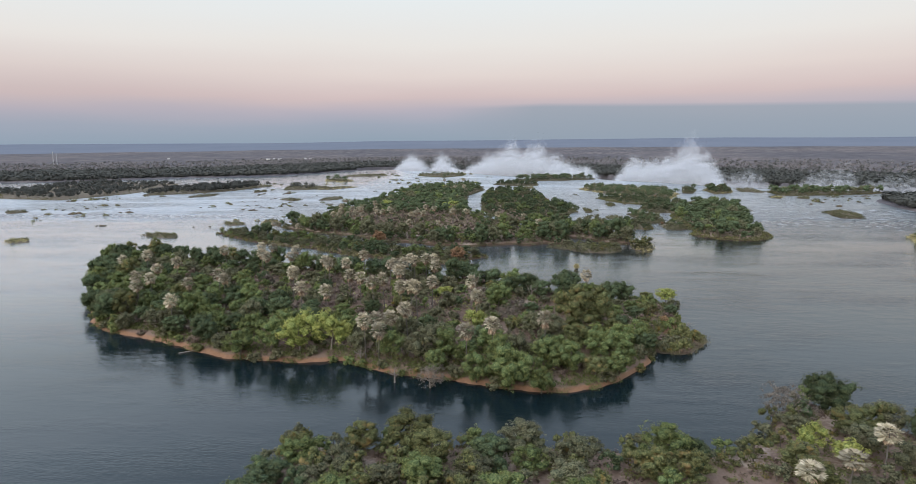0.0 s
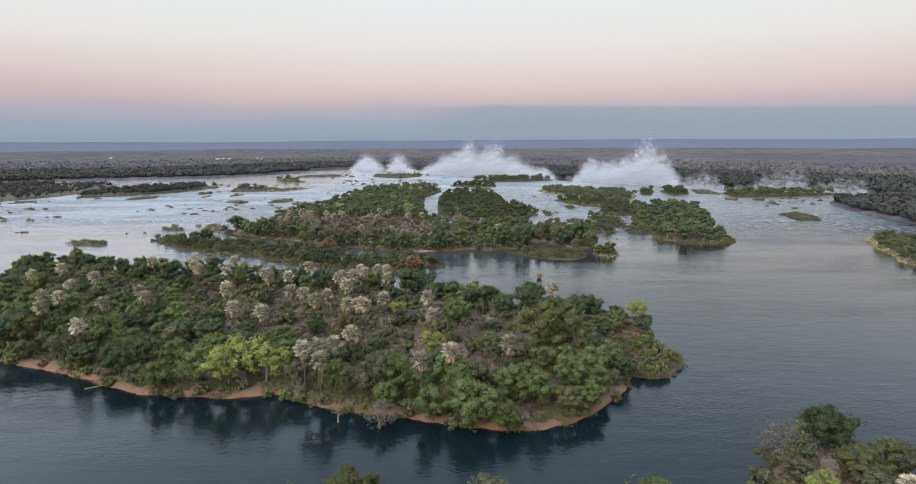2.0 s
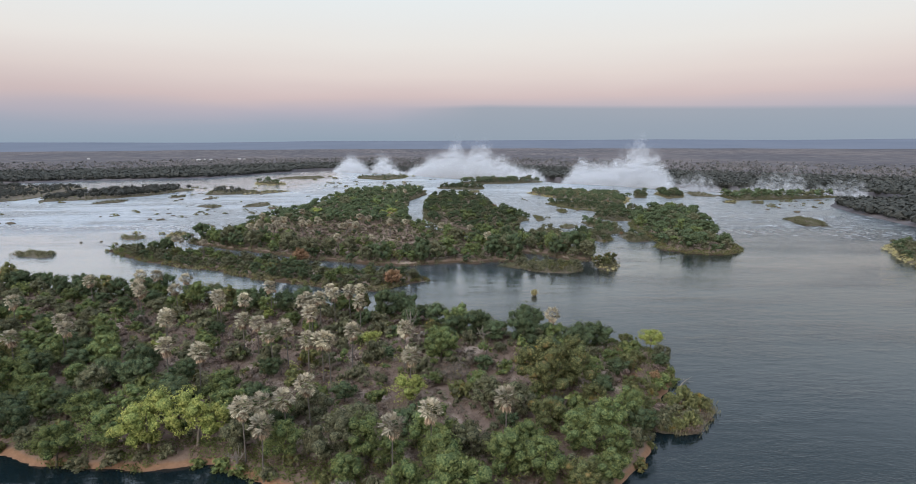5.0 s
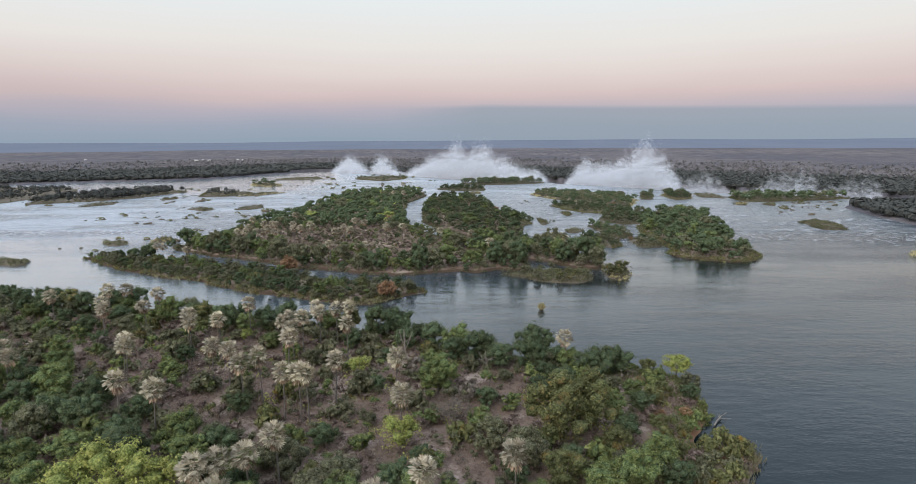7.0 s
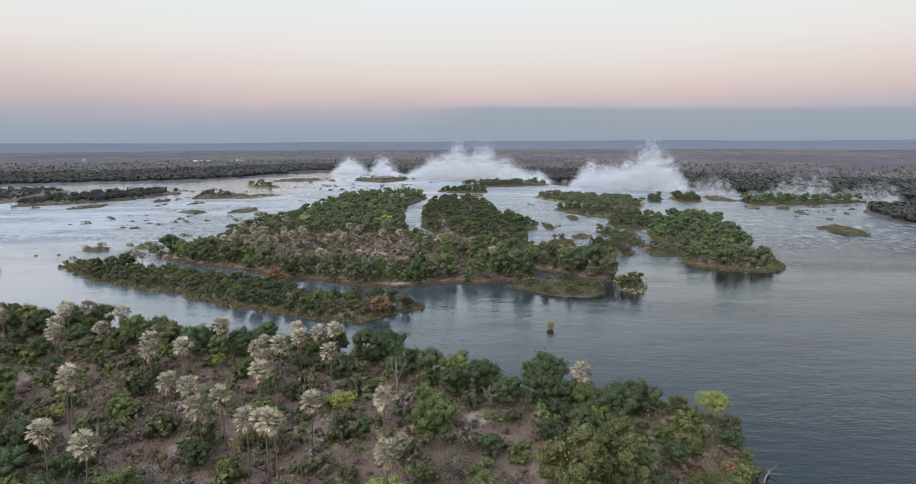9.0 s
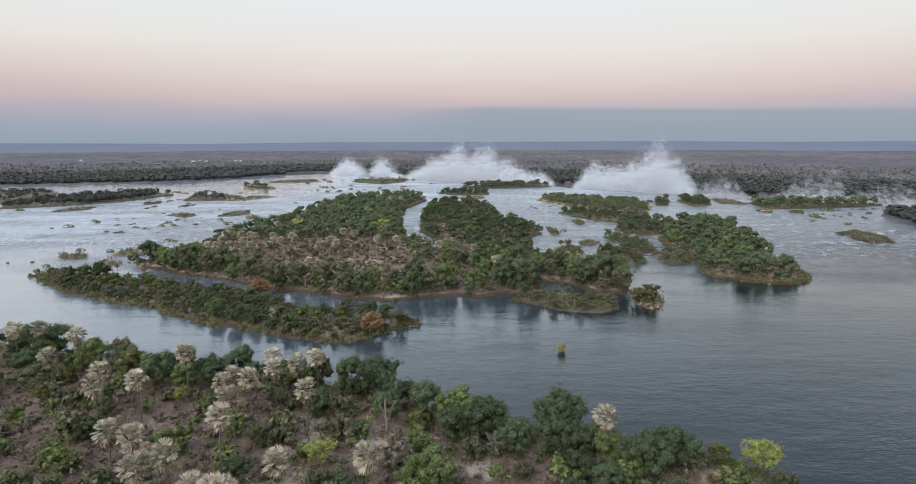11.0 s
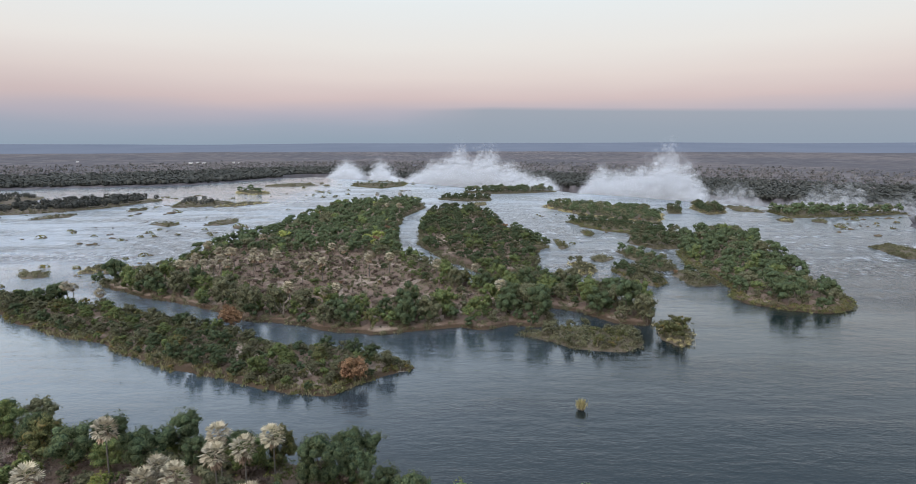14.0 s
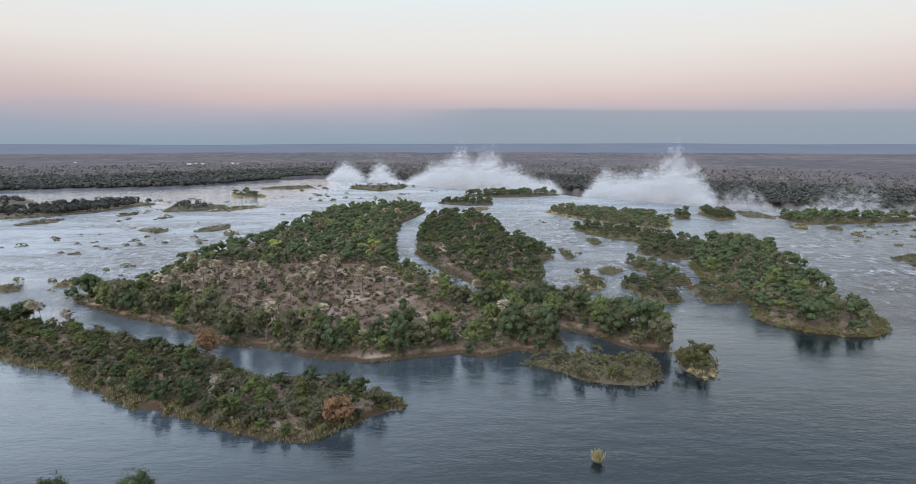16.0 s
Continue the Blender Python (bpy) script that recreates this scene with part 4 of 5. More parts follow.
PALM_ROW_WEST = [(-134, 278), (-113, 270), (-107, 260), (-146, 241), (-172, 256), (-164, 262), (-145, 223), (-134, 207), (-137, 220), (-111, 188),
                 (-142, 248), (-118, 213), (-108, 221), (-83, 226)]
PALM_MIDDLE = [(-128, 440), (-122, 437), (-126, 453), (-118, 442), (-114, 445), (-122, 473), (-115, 457), (-107, 445), (-114, 473), (-117, 475), (-136, 495),
               (-103, 473), (-98, 455), (-94, 455), (-91, 469), (-88, 464), (-115, 525), (-70, 440), (-67, 442), (-68, 461), (-61, 442), (-66, 489), (-58, 482),
               (-41, 457), (-31, 459), (-63, 392), (-48, 388), (-45, 393), (-40, 452), (12, 434), (21, 394), (-7, 442), (-87, 847), (-61, 726), (-50, 714), (-60, 829)]
prng = np.random.default_rng(5)
for rows, isl, hh in ((PALM_ROW_BACK, "palm_island", 11.3), (PALM_ROW_MID, "palm_island", 11.5), (PALM_ROW_WEST, "palm_island", 11.3), (PALM_MIDDLE, "middle_island", 9.8)):
    zs = height_at(isl, np.array(rows, dtype=float))
    for (x, y), z in zip(rows, zs):
        plant_palm(int(prng.integers(4)), x, y, z, hh * prng.uniform(0.93, 1.07), prng.uniform(0, 6.28), "palms on the islands", 1.04 if isl == "palm_island" else 1.1)
for x, y, hh, isl in ((-159, 405, 8.5, "strip_island"), (-156, 404, 8.0, "strip_island"), (-139, 393, 8.3, "strip_island"),
                      (51, 98, 7.5, "near_bank"), (59, 102, 7.5, "near_bank"), (69, 109, 8.5, "near_bank")):
    plant_palm(int(prng.integers(4)), x, y, float(height_at(isl, np.array([[x, y]], dtype=float))[0]), hh, prng.uniform(0, 6.28), "palms on the islands")

# ---- named trees of the palm island ----
KEY_TREES = [
    ("green", -80, 170, 0.95), ("green", -71, 172, 1.0), ("lime", -62, 172, 1.3), ("lime", -53, 174, 1.25), ("olive", -24, 167, 1.2), ("green", -17, 167, 1.0),
    ("green", 1, 151.5, 1.2), ("green", -8, 155, 0.9), ("grey", -20, 151.5, 0.95), ("green", 9, 149.5, 0.75), ("green", 17, 159, 1.0), ("amber", 22, 195, 1.4),
    ("amber", 30, 201, 1.25), ("green", -3, 221, 1.05), ("dark", 24, 246, 1.15), ("dark", 37, 228, 1.0), ("lime", -10, 193, 0.8), ("olive", 8, 192, 0.8),
    ("green", 33, 177, 0.95), ("green", 40, 184, 0.8), ("green", 26, 170, 0.9), ("dark", -142, 200, 1.1), ("amber", -83, 277, 0.9), ("dark", -18, 274, 1.05),
    ("dark", -60, 272, 1.0), ("green", 2, 251, 0.95), ("dark", 9, 250, 0.8), ("grey", 1, 205, 0.9), ("olive", -31, 183, 0.9), ("lime", -24, 233, 0.6),
    ("lime", 60, 231, 0.75), ("dark", 44, 232, 0.9), ("dark", 30, 239, 0.7), ("olive", 15, 186, 0.95),
]
trng = np.random.default_rng(11)
for k, x, y, s in KEY_TREES:
    z = max(0.2, float(height_at("palm_island", np.array([[x, y]], dtype=float))[0]))
    plant_tree(k, 0, int(trng.integers(3)), x, y, z - 0.15, s, trng.uniform(0, 6.28), "trees on the palm island")
SKIP = [(x, y, 5.0 * s + 0.5) for k, x, y, s in KEY_TREES] + [(x, y, 2.5) for x, y in PALM_ROW_MID]


def north(P):
    """The half of the palm island away from the camera."""
    return P[:, 1] > 232 - 0.18 * P[:, 0]


def point(P):
    """The low scrubby eastern point of the palm island."""
    return (P[:, 0] > 47) | ((P[:, 0] > 40) & (P[:, 1] < 205) & (P[:, 1] > 188))


wood("palm_island", 21, 6.5, lambda d, P: (d > -0.4) & ((d < 20 + 6 * wobble(P, 20.0, 4.0)) | ((P[:, 0] < -40) & (P[:, 1] < 222 - 0.5 * (P[:, 0] + 100)))) & ~north(P) & (P[:, 0] < 20), {"green": 5, "dark": 4, "olive": 2, "amber": 0.6},
     0.66, 1.05, 0, "trees on the palm island", skip=SKIP, squash=(0.85, 1.15))
wood("palm_island", 25, 6.2, lambda d, P: (d > 0.4) & ~north(P) & (P[:, 0] >= 20) & ~point(P), {"green": 3, "dark": 6, "olive": 2, "amber": 0.4},
     0.55, 0.82, 0, "trees on the palm island", skip=SKIP, squash=(0.8, 1.05))
wood("palm_island", 22, 6.6, lambda d, P: (d > 0.5) & (d < 13 + 5 * wobble(P, 20.0, 4.0)) & north(P) & ~point(P), {"dark": 8, "green": 2, "olive": 1, "amber": 0.4},
     0.68, 1.02, 0, "trees on the palm island", skip=SKIP, squash=(0.9, 1.2))
wood("palm_island", 26, 5.0, lambda d, P: (d > 0.5) & point(P), {"amber": 5, "rust": 3, "olive": 3, "dark": 1}, 0.30, 0.55, 0, "trees on the palm island", skip=SKIP)
wood("palm_island", 23, 10.0, lambda d, P: (d > 17) & (P[:, 0] < -105), {"dark": 6, "green": 3, "olive": 2}, 0.55, 0.9, 0, "trees on the palm island", skip=SKIP)
wood("palm_island", 24, 12.0, lambda d, P: (d > 18) & (P[:, 0] >= -105), {"olive": 3, "green": 3, "amber": 1, "grey": 1, "lime": 0.5, "dark": 3}, 0.4, 0.68, 0, "trees on the palm island", skip=SKIP)

INNER = lambda d, P: (d > 3.0)
OPEN = lambda d, P: (d > 6.0) & (wobble(P, 16.0, 9.0) > -0.55)
brush("palm_island", 31, 7500, INNER, "dry", "dry brown thorn brush covering the island floor", (0.7, 2.0), 34, 0.145, tall=0.75)
wood_stuff("palm_island", 381, 3.3, lambda d, P: (d > 4.0) & (wobble(P, 13.0, 9.0) > -0.62), {"scrub": 7, "bush": 4, "gold": 2, "leafy": 1.5, "bare": 2}, 0.45, 1.15,
           "dense dry brown and grey-green thorn scrub between the palms", tries=16000, squash=(0.7, 1.25), obname="scrub", lod=2)
brush("palm_island", 30, 4200, lambda d, P: (d > -1.0) & (d < 7) & ((wobble(P, 9.0, 3.0) > -0.1) | (d > 1.6)), "green", "green undergrowth along the bank", (0.7, 1.8), 40, 0.20, tries=26000)
wood_stuff("palm_island", 331, 3.4, lambda d, P: (d > -0.6) & (d < 2.6) & (wobble(P, 10.0, 3.0) > -0.2), {"leafy": 5, "bush": 3, "gold": 2, "scrub": 1}, 0.5, 1.1,
           "green and olive bushes overhanging the bank", tries=16000, squash=(0.8, 1.2), obname="bank_bushes")
wood_stuff("palm_island", 391, 11.0, lambda d, P: (d > 9), {"bush": 4, "leafy": 3, "gold": 2, "bare": 1}, 1.1, 1.7, "taller bushes among the palms", squash=(0.9, 1.3), obname="scrub", lod=1)
brush("palm_island", 34, 240, OPEN, "lime", "yellowish low shrubs", (0.6, 1.8), 60, 0.16)
brush("palm_island", 35, 520, lambda d, P: (d > 0.2) & (d < 4) & ((wobble(P, 14.0, 6.0) > 0.05) | north(P) | (P[:, 0] < -105)), "amber", "low olive shrubs hanging over the bank", (0.6, 1.6), 46, 0.20)
brush("palm_island", 36, 500, lambda d, P: (d > 0) & (P[:, 0] > 44), "amber", "low amber and olive shrubs at the point", (0.7, 2.0), 60, 0.17)
brush("reed_point", 37, 60, lambda d, P: d > 0.6, "amber", "low amber shrubs on the reedy point", (0.6, 1.9), 70, 0.18)
brush("reed_point", 371, 40, lambda d, P: d > 0.3, "dry", "dry brown shrubs on the reedy point", (0.6, 1.6), 70, 0.18)
brush("reed_point", 372, 14, lambda d, P: d > 0.3, "rust", "rust-coloured shrubs on the reedy point", (0.6, 1.3), 70, 0.17)
reeds("reed_point", 38, 60, lambda d, P: (d > -0.5) & (d < 1.5), "golden reeds fringing the point")
wood_stuff("reed_point", 373, 3.2, lambda d, P: d > 1.2, {"gold": 5, "scrub": 4, "bush": 2}, 0.7, 1.25, "amber and brown bushes heaped on the point", squash=(0.9, 1.3), obname="scrub")

# ---- near bank ----
for k, x, y, s in (("dark", 73, 138, 1.05), ("grey", 63, 135, 1.25), ("dark", 86, 124, 0.8), ("olive", -42, 114, 0.62), ("lime", 60, 118, 0.75), ("lime", 65, 114, 0.65)):
    plant_tree(k, 0, int(trng.integers(3)), x, y, 1.4, s, trng.uniform(0, 6.28), "trees on the near bank")
wood("near_bank", 41, 7.0, lambda d, P: (d > 2) & (P[:, 1] > 90) & (P[:, 0] < 34), {"green": 4, "olive": 4, "amber": 3, "dark": 1}, 0.75, 1.05, 0, "trees on the near bank", squash=(0.6, 0.8), skip=[(60, 118, 7), (63, 136, 5)])
wood("near_bank", 42, 7.5, lambda d, P: (d > 2) & (P[:, 1] > 78) & (P[:, 0] >= 34), {"green": 2, "olive": 4, "amber": 3, "dark": 2}, 0.6, 0.95, 0, "trees on the near bank", squash=(0.6, 0.85),
     skip=[(60, 118, 8), (63, 136, 6), (73, 139, 5), (51, 98, 3), (59, 102, 3), (69, 109, 4), (45, 108, 8)])
wood_stuff("near_bank", 45, 4.6, lambda d, P: (d > -0.3) & (P[:, 1] > 92) & ((P[:, 0] < 36) | (d < 9) | (wobble(P, 15.0, 2.0) > 0.1)), {"olive": 4, "amber": 4, "green": 2, "dark": 1}, 0.42, 0.62,
           "dense olive and amber thicket on the river bank", tries=14000)
brush("near_bank", 43, 1300, lambda d, P: (d > -0.5) & (P[:, 1] > 94), "amber", "olive and amber shrubs on the river bank", (0.6, 1.6), 30, 0.28, tries=9000)
brush("near_bank", 44, 600, lambda d, P: (d > 0.5) & (P[:, 1] > 94), "dry", "dry brush on sandy soil", (0.4, 1.2), 24, 0.26, tries=9000)

# ---- strip island ----
wood_stuff("strip_island", 51, 7.0, lambda d, P: (d > 3.5), {"dark": 5, "olive": 5, "green": 4, "amber": 0.6}, 0.45, 0.78, "dark green trees along the middle of the strip", squash=(0.75, 1.0), lod=3)
wood_stuff("strip_island", 55, 4.4, lambda d, P: (d > 1.2), {"dark": 4, "olive": 4, "green": 2, "amber": 2}, 0.26, 0.42, "thicket of small green and olive trees on the strip")
for k, x, y, s in (("rust", -26, 322, 1.35), ("rust", -80, 374, 1.5), ("dark", -167, 410, 0.95), ("dark", -172, 406, 0.8)):
    plant_tree(k, 0, 0, x, y, 0.8, s, trng.uniform(0, 6.28), "trees on the strip island")
brush("strip_island", 52, 700, lambda d, P: (d > 0.5), "olive", "grey-green shrubs along the strip", (0.8, 2.0), 30, 0.34)
brush("strip_island", 53, 900, lambda d, P: (d > -0.8) & (d < 7), "amber", "olive and straw shrubs along the water", (0.6, 1.5), 26, 0.34)
reeds("strip_island", 54, 1500, lambda d, P: (d > -0.8) & (d < 4) & (P[:, 1] < 350 - 0.35 * (P[:, 0] + 90)) & (wobble(P, 8.0, 2.0) > -0.35), "tall straw-green reeds along the water", (0.9, 1.9))

# ---- middle island ----
MIDFRONT = lambda d, P: (d > -1.2) & (d < 15 + 6 * wobble(P, 25.0, 3.0)) & (P[:, 1] < 545)
wood_stuff("middle_island", 61, 7.5, lambda d, P: MIDFRONT(d, P) & (d > 1.2) & (P[:, 1] < 440), {"dark": 5, "green": 4, "olive": 4, "amber": 0.6}, 0.78, 1.2, "large green trees along the island bank", tries=16000, squash=(0.95, 1.25), lod=3)
wood_stuff("middle_island", 67, 5.6, lambda d, P: MIDFRONT(d, P) & (d > 0.2), {"dark": 4, "green": 3, "olive": 4, "amber": 0.6}, 0.42, 0.78, "green and olive trees along the island bank", tries=16000)
wood_stuff("middle_island", 62, 6.4, lambda d, P: (d > 2.0) & (P[:, 1] >= 520), {"dark": 9, "olive": 2, "green": 0.5, "lime": 0.12, "rust": 0.4}, 0.55, 1.0, "dense dark wood on the island", tries=9000)
wood_stuff("middle_island", 631, 3.9, lambda d, P: (d > 7) & (P[:, 1] < 545) & (wobble(P, 15.0, 7.0) > -0.55), {"scrub": 9, "bush": 4, "gold": 2}, 0.45, 1.05,
           "dry brown thorn scrub in the island clearing", tries=16000, squash=(0.6, 1.1), obname="scrub", lod=2)
wood_stuff("middle_island", 63, 9.5, lambda d, P: (d > 12) & (P[:, 1] < 530) & (wobble(P, 30.0, 1.5) > -0.35), {"olive": 4, "grey": 0.3, "green": 2, "dark": 2, "rust": 0.4}, 0.3, 0.55, "scattered small trees in dry brush")
brush("middle_island", 64, 2600, lambda d, P: (d > 7) & (P[:, 1] < 560) & (wobble(P, 18.0, 7.0) > -0.6), "dry", "dry brown brush in the island clearing", (0.7, 1.6), 18, 0.21, tries=40000)
brush("middle_island", 65, 1100, lambda d, P: (d > 5) & (P[:, 1] < 560), "olive", "grey-green shrubs among dry brush", (0.8, 2.0), 30, 0.26, tries=20000)
brush("middle_island", 66, 2400, lambda d, P: (d > -1.0) & (d < 5), "olive", "grey-green shrubs along the bank", (0.7, 1.7), 28, 0.27, tries=30000)
plant_tree("rust", 1, 0, 66, 400, 1.0, 1.15, 0.3, "trees on the middle island")

# ---- the other islands ----
for i, (isl, mix, lo, hi, gap, edge_in) in enumerate((
        ("inner_island", {"dark": 8, "olive": 3, "green": 1.5, "rust": 0.2}, 0.42, 0.92, 5.6, 1.5), ("east_island", {"dark": 9, "olive": 2, "green": 0.6, "rust": 0.2}, 0.42, 1.12, 6.0, 1.8),
        ("east_islet_upper", {"dark": 5, "olive": 3}, 0.5, 0.85, 6.5, 2.0), ("lip_island", {"dark": 5, "olive": 3, "rust": 0.6}, 0.5, 0.85, 6.5, 3.0),
        ("low_strip_islet", {"dark": 4, "olive": 4}, 0.35, 0.6, 6.0, 2.5), ("slim_islet", {"dark": 4, "olive": 3}, 0.4, 0.68, 5.5, 1.5),
        ("rock_islet", {"dark": 3, "olive": 3}, 0.4, 0.65, 5.5, 1.5), ("thorn_islet", {"olive": 3, "dark": 2, "rust": 0.6}, 0.4, 0.6, 5.5, 1.5),
        ("bank_islet", {"olive": 4, "amber": 3}, 0.35, 0.58, 5.0, 1.5), ("tuft_islet", {"olive": 3, "amber": 3}, 0.4, 0.7, 5.0, 1.5), ("grass_spit", {"dark": 3, "olive": 2}, 0.4, 0.7, 6.0, 1.5),
        ("cliff_islet", {"dark": 5, "olive": 2}, 0.7, 1.15, 8.0, 2.0), ("brink_islet", {"dark": 4, "olive": 3}, 0.6, 1.1, 7.5, 2.0), ("brink_wood", {"dark": 5, "olive": 2}, 0.6, 1.1, 8.0, 2.0),
        ("round_islet", {"olive": 3}, 0.35, 0.55, 5.0, 1.5), ("right_island", {"dark": 2, "olive": 3}, 0.4, 0.7, 6.0, 1.5), ("head_islet", {"dark": 4, "olive": 2}, 0.5, 0.8, 7.0, 2.0),
        ("north_islet", {"dark": 3, "olive": 3}, 0.4, 0.7, 17.0, 3.0), ("lone_tree_islet", {"dark": 3}, 0.7, 1.1, 16.0, 4.0), ("brink_tuft", {"dark": 3, "olive": 3}, 0.5, 0.9, 8.0, 2.0))):
    wood_stuff(isl, 100 + i, gap, lambda d, P: (d > edge_in) & (wobble(P, 26.0, 3.5) > (-0.3 if isl == "inner_island" else -9)), mix, lo, hi, "green and olive trees crowding a river island")
for i, isl in enumerate(ISLANDS):
    if isl in ("palm_island", "middle_island", "strip_island", "reed_point"):
        continue
    far = isl.startswith("left_") or isl.startswith("brink") or isl.startswith("north_") or isl.startswith("head_") or isl in ("cliff_islet", "west_bar", "west_bar_two", "lone_tree_islet", "shore_bar")
    area = np.prod(np.ptp(np.array(ISLANDS[isl]), axis=0))
    n = int(min(900 if isl in ("east_island", "inner_island") else 330, max(30, area * (0.04 if far else 0.10))))
    brush(isl, 200 + i, n, lambda d, P: d > 0.2, "olive", "grey-green shrubs covering the islet", (0.8, 2.2), 22, 0.32, tries=n * 8)
    brush(isl, 300 + i, n, lambda d, P: (d > -1.3) & (d < 4), ("olive", "amber", "olive", "straw")[i % 4], "straw and olive shrubs at the water's edge", (0.7, 1.7), 24, 0.29, tries=n * 10)


# ---- rocks and tufts in the rapids ----
def rock_shape(rng, at, r):
    bm = bmesh.new()
    bmesh.ops.create_icosphere(bm, subdivisions=1, radius=1.0)
    V = np.array([v.co for v in bm.verts]) * (1, 1, 0.6) * r * rng.uniform(0.7, 1.25, (len(bm.verts), 1))
    F = np.array([[v.index for v in f.verts] for f in bm.faces])
    bm.free()
    return V + at, F


def rock_field(seed, count, x0, x1, y0, y1, label, tuft=0.5):
    rng = np.random.default_rng(seed)
    P = rng.uniform((x0, y0), (x1, y1), (count * 5, 2))
    clear = np.ones(len(P), dtype=bool)
    for o in ISLANDS.values():
        clear &= inside_by(P, o) < -3
    P = P[clear & (wobble(P, 60.0, 8.0) > 0.1)][:count]
    pieces, C, N, S = [], [], [], []
    for x, y in P:
        r = rng.uniform(0.7, 2.6) * (1.6 if rng.random() < 0.12 else 1)
        for k in range(int(rng.integers(1, 4))):
            pieces.append(rock_shape(rng, (x + rng.normal() * r, y + rng.normal() * r * 0.6, 0), r * rng.uniform(0.5, 1)))
        if rng.random() < tuft:
            d = unit(np.abs(rng.normal(size=(30, 3))) * rng.choice((-1, 1), (30, 3)))
            d[:, 2] = np.abs(d[:, 2])
            C.append(np.array((x, y, 0.3)) + d * r * (1.5, 1.1, 0.8))
            N.append(d)
            S.append(np.full(30, 0.30 * r + 0.15))
    V, F = join(pieces)
    tagged(new("river_rocks", mesh_np("river_rocks", V, F, MUD)), label, "rocks", kind="stuff")
    V = leaf_tris(rng, np.concatenate(C), np.concatenate(N), np.concatenate(S))
    tagged(new("rock_shrubs", mesh_np("rock_shrubs", V, tri_faces(V), LEAF["amber"])), "tufts of olive shrub on rocks in the rapids", "shrubs", kind="stuff")


rock_field(601, 150, -520, -150, 440, 960, "dark rocks breaking the surface of the rapids")
rock_field(602, 60, 60, 420, 520, 790, "dark rocks breaking the surface of the rapids")
rock_field(603, 50, -330, -20, 900, 1250, "dark rocks near the lip of the falls")


# ---- reed tuft on a rock in mid river ----
def reed_rock(x, y):
    rng = np.random.default_rng(77)
    root = thing("reed_tuft", "clump of straw-coloured reeds on a small dark rock", "reeds")
    root.matrix_basis = Matrix.LocRotScale((x, y, -0.1), None, (0.62, 0.62, 0.72))
    V, F = join([rock_shape(rng, (0, 0, 0), 1.3), rock_shape(rng, (0.8, 0.3, 0), 0.9), rock_shape(rng, (-0.9, 0.2, 0), 0.8)])
    part("rock", mesh_np("rock", V, F, MUD), root, "dark wet rock")
    n = 420
    base = rng.normal(size=(n, 3)) * (0.62, 0.6, 0.05) + (0, 0, 0.5)
    lean = rng.normal(size=(n, 3)) * 0.16 + base * (0.12, 0.12, 0)
    lean[:, 2] = 1
    tip = base + unit(lean) * rng.uniform(1.6, 4.0, (n, 1))
    w = unit(np.cross(lean, rng.normal(size=(n, 3)))) * rng.uniform(0.06, 0.13, (n, 1))
    mid = base + (tip - base) * 0.55
    V = np.stack([base, mid - w, tip, mid + w], 1).reshape(-1, 3)
    part("blades", mesh_np("blades", V, quad_faces(V), LEAF["straw"]), root)
    return root


reed_rock(35, 305)


# ---- bare and dead trees, driftwood ----
def bare_tree(x, y, z, height, spread, seed, label, tilt=(0, 0)):
    root = thing("bare_tree", label, "tree")
    root.matrix_basis = Matrix.LocRotScale((x, y, z), Euler((tilt[0], tilt[1], seed)), None)
    part("trunk", trunk_mesh(seed, height, spread, 0.24, PALE_BARK, 8, 7), root)
    return root


for x, y, z, h, sp, sd in ((10, 236, 2.2, 7.0, 3.6, 701), (-13, 247, 2.2, 9.5, 2.8, 702), (-30, 154.5, 0.1, 4.5, 2.2, 703), (-42, 166, 1.2, 5.0, 2.4, 704), (-64, 385, 0.8, 8.0, 4.0, 705),
                           (-150, 437, 0.8, 9.0, 5.0, 706), (-136, 425, 0.8, 7.5, 4.0, 707)):
    bare_tree(x, y, z, h, sp, sd, "leafless pale dead tree with twisting branches")


def fallen(x, y, z, length, turn, seed, label):
    rng = np.random.default_rng(seed)
    root = thing("driftwood", label, "driftwood")
    root.matrix_basis = Matrix.LocRotScale((x, y, z), Euler((0, 0, turn)), None)
    pieces = [tube([(-length / 2, 0, 0), (0, 0.2, 0.15), (length / 2, 0, 0.25)], (0.22, 0.17, 0.06), 6)]
    for k in range(6):
        s = rng.uniform(-0.2, 0.5) * length
        e = np.array((s + rng.uniform(0.3, 1.2), rng.normal() * 0.9, rng.uniform(0.5, 1.6)))
        pieces.append(tube([(s, 0, 0.1), e], (0.08, 0.03), 4))
    V, F = join(pieces)
    part("stem", mesh_np("stem", V, F, PALE_BARK, True), root)
    return root


fallen(-98, 175, 0.1, 7.0, 0.45, 711, "pale fallen log lying at the water's edge")
fallen(27, 121, 0.0, 6.0, 0.3, 712, "dark tangle of driftwood at the water's edge")
fallen(62, 209, 0.3, 6.0, 0.9, 713, "bleached fallen branches among the shrubs")
fallen(-14, 331, 0.0, 5.0, 0.2, 714, "bleached branches trailing in the water")
fallen(80, 376, 0.1, 5.0, 2.6, 715, "bare branches trailing from the islet")

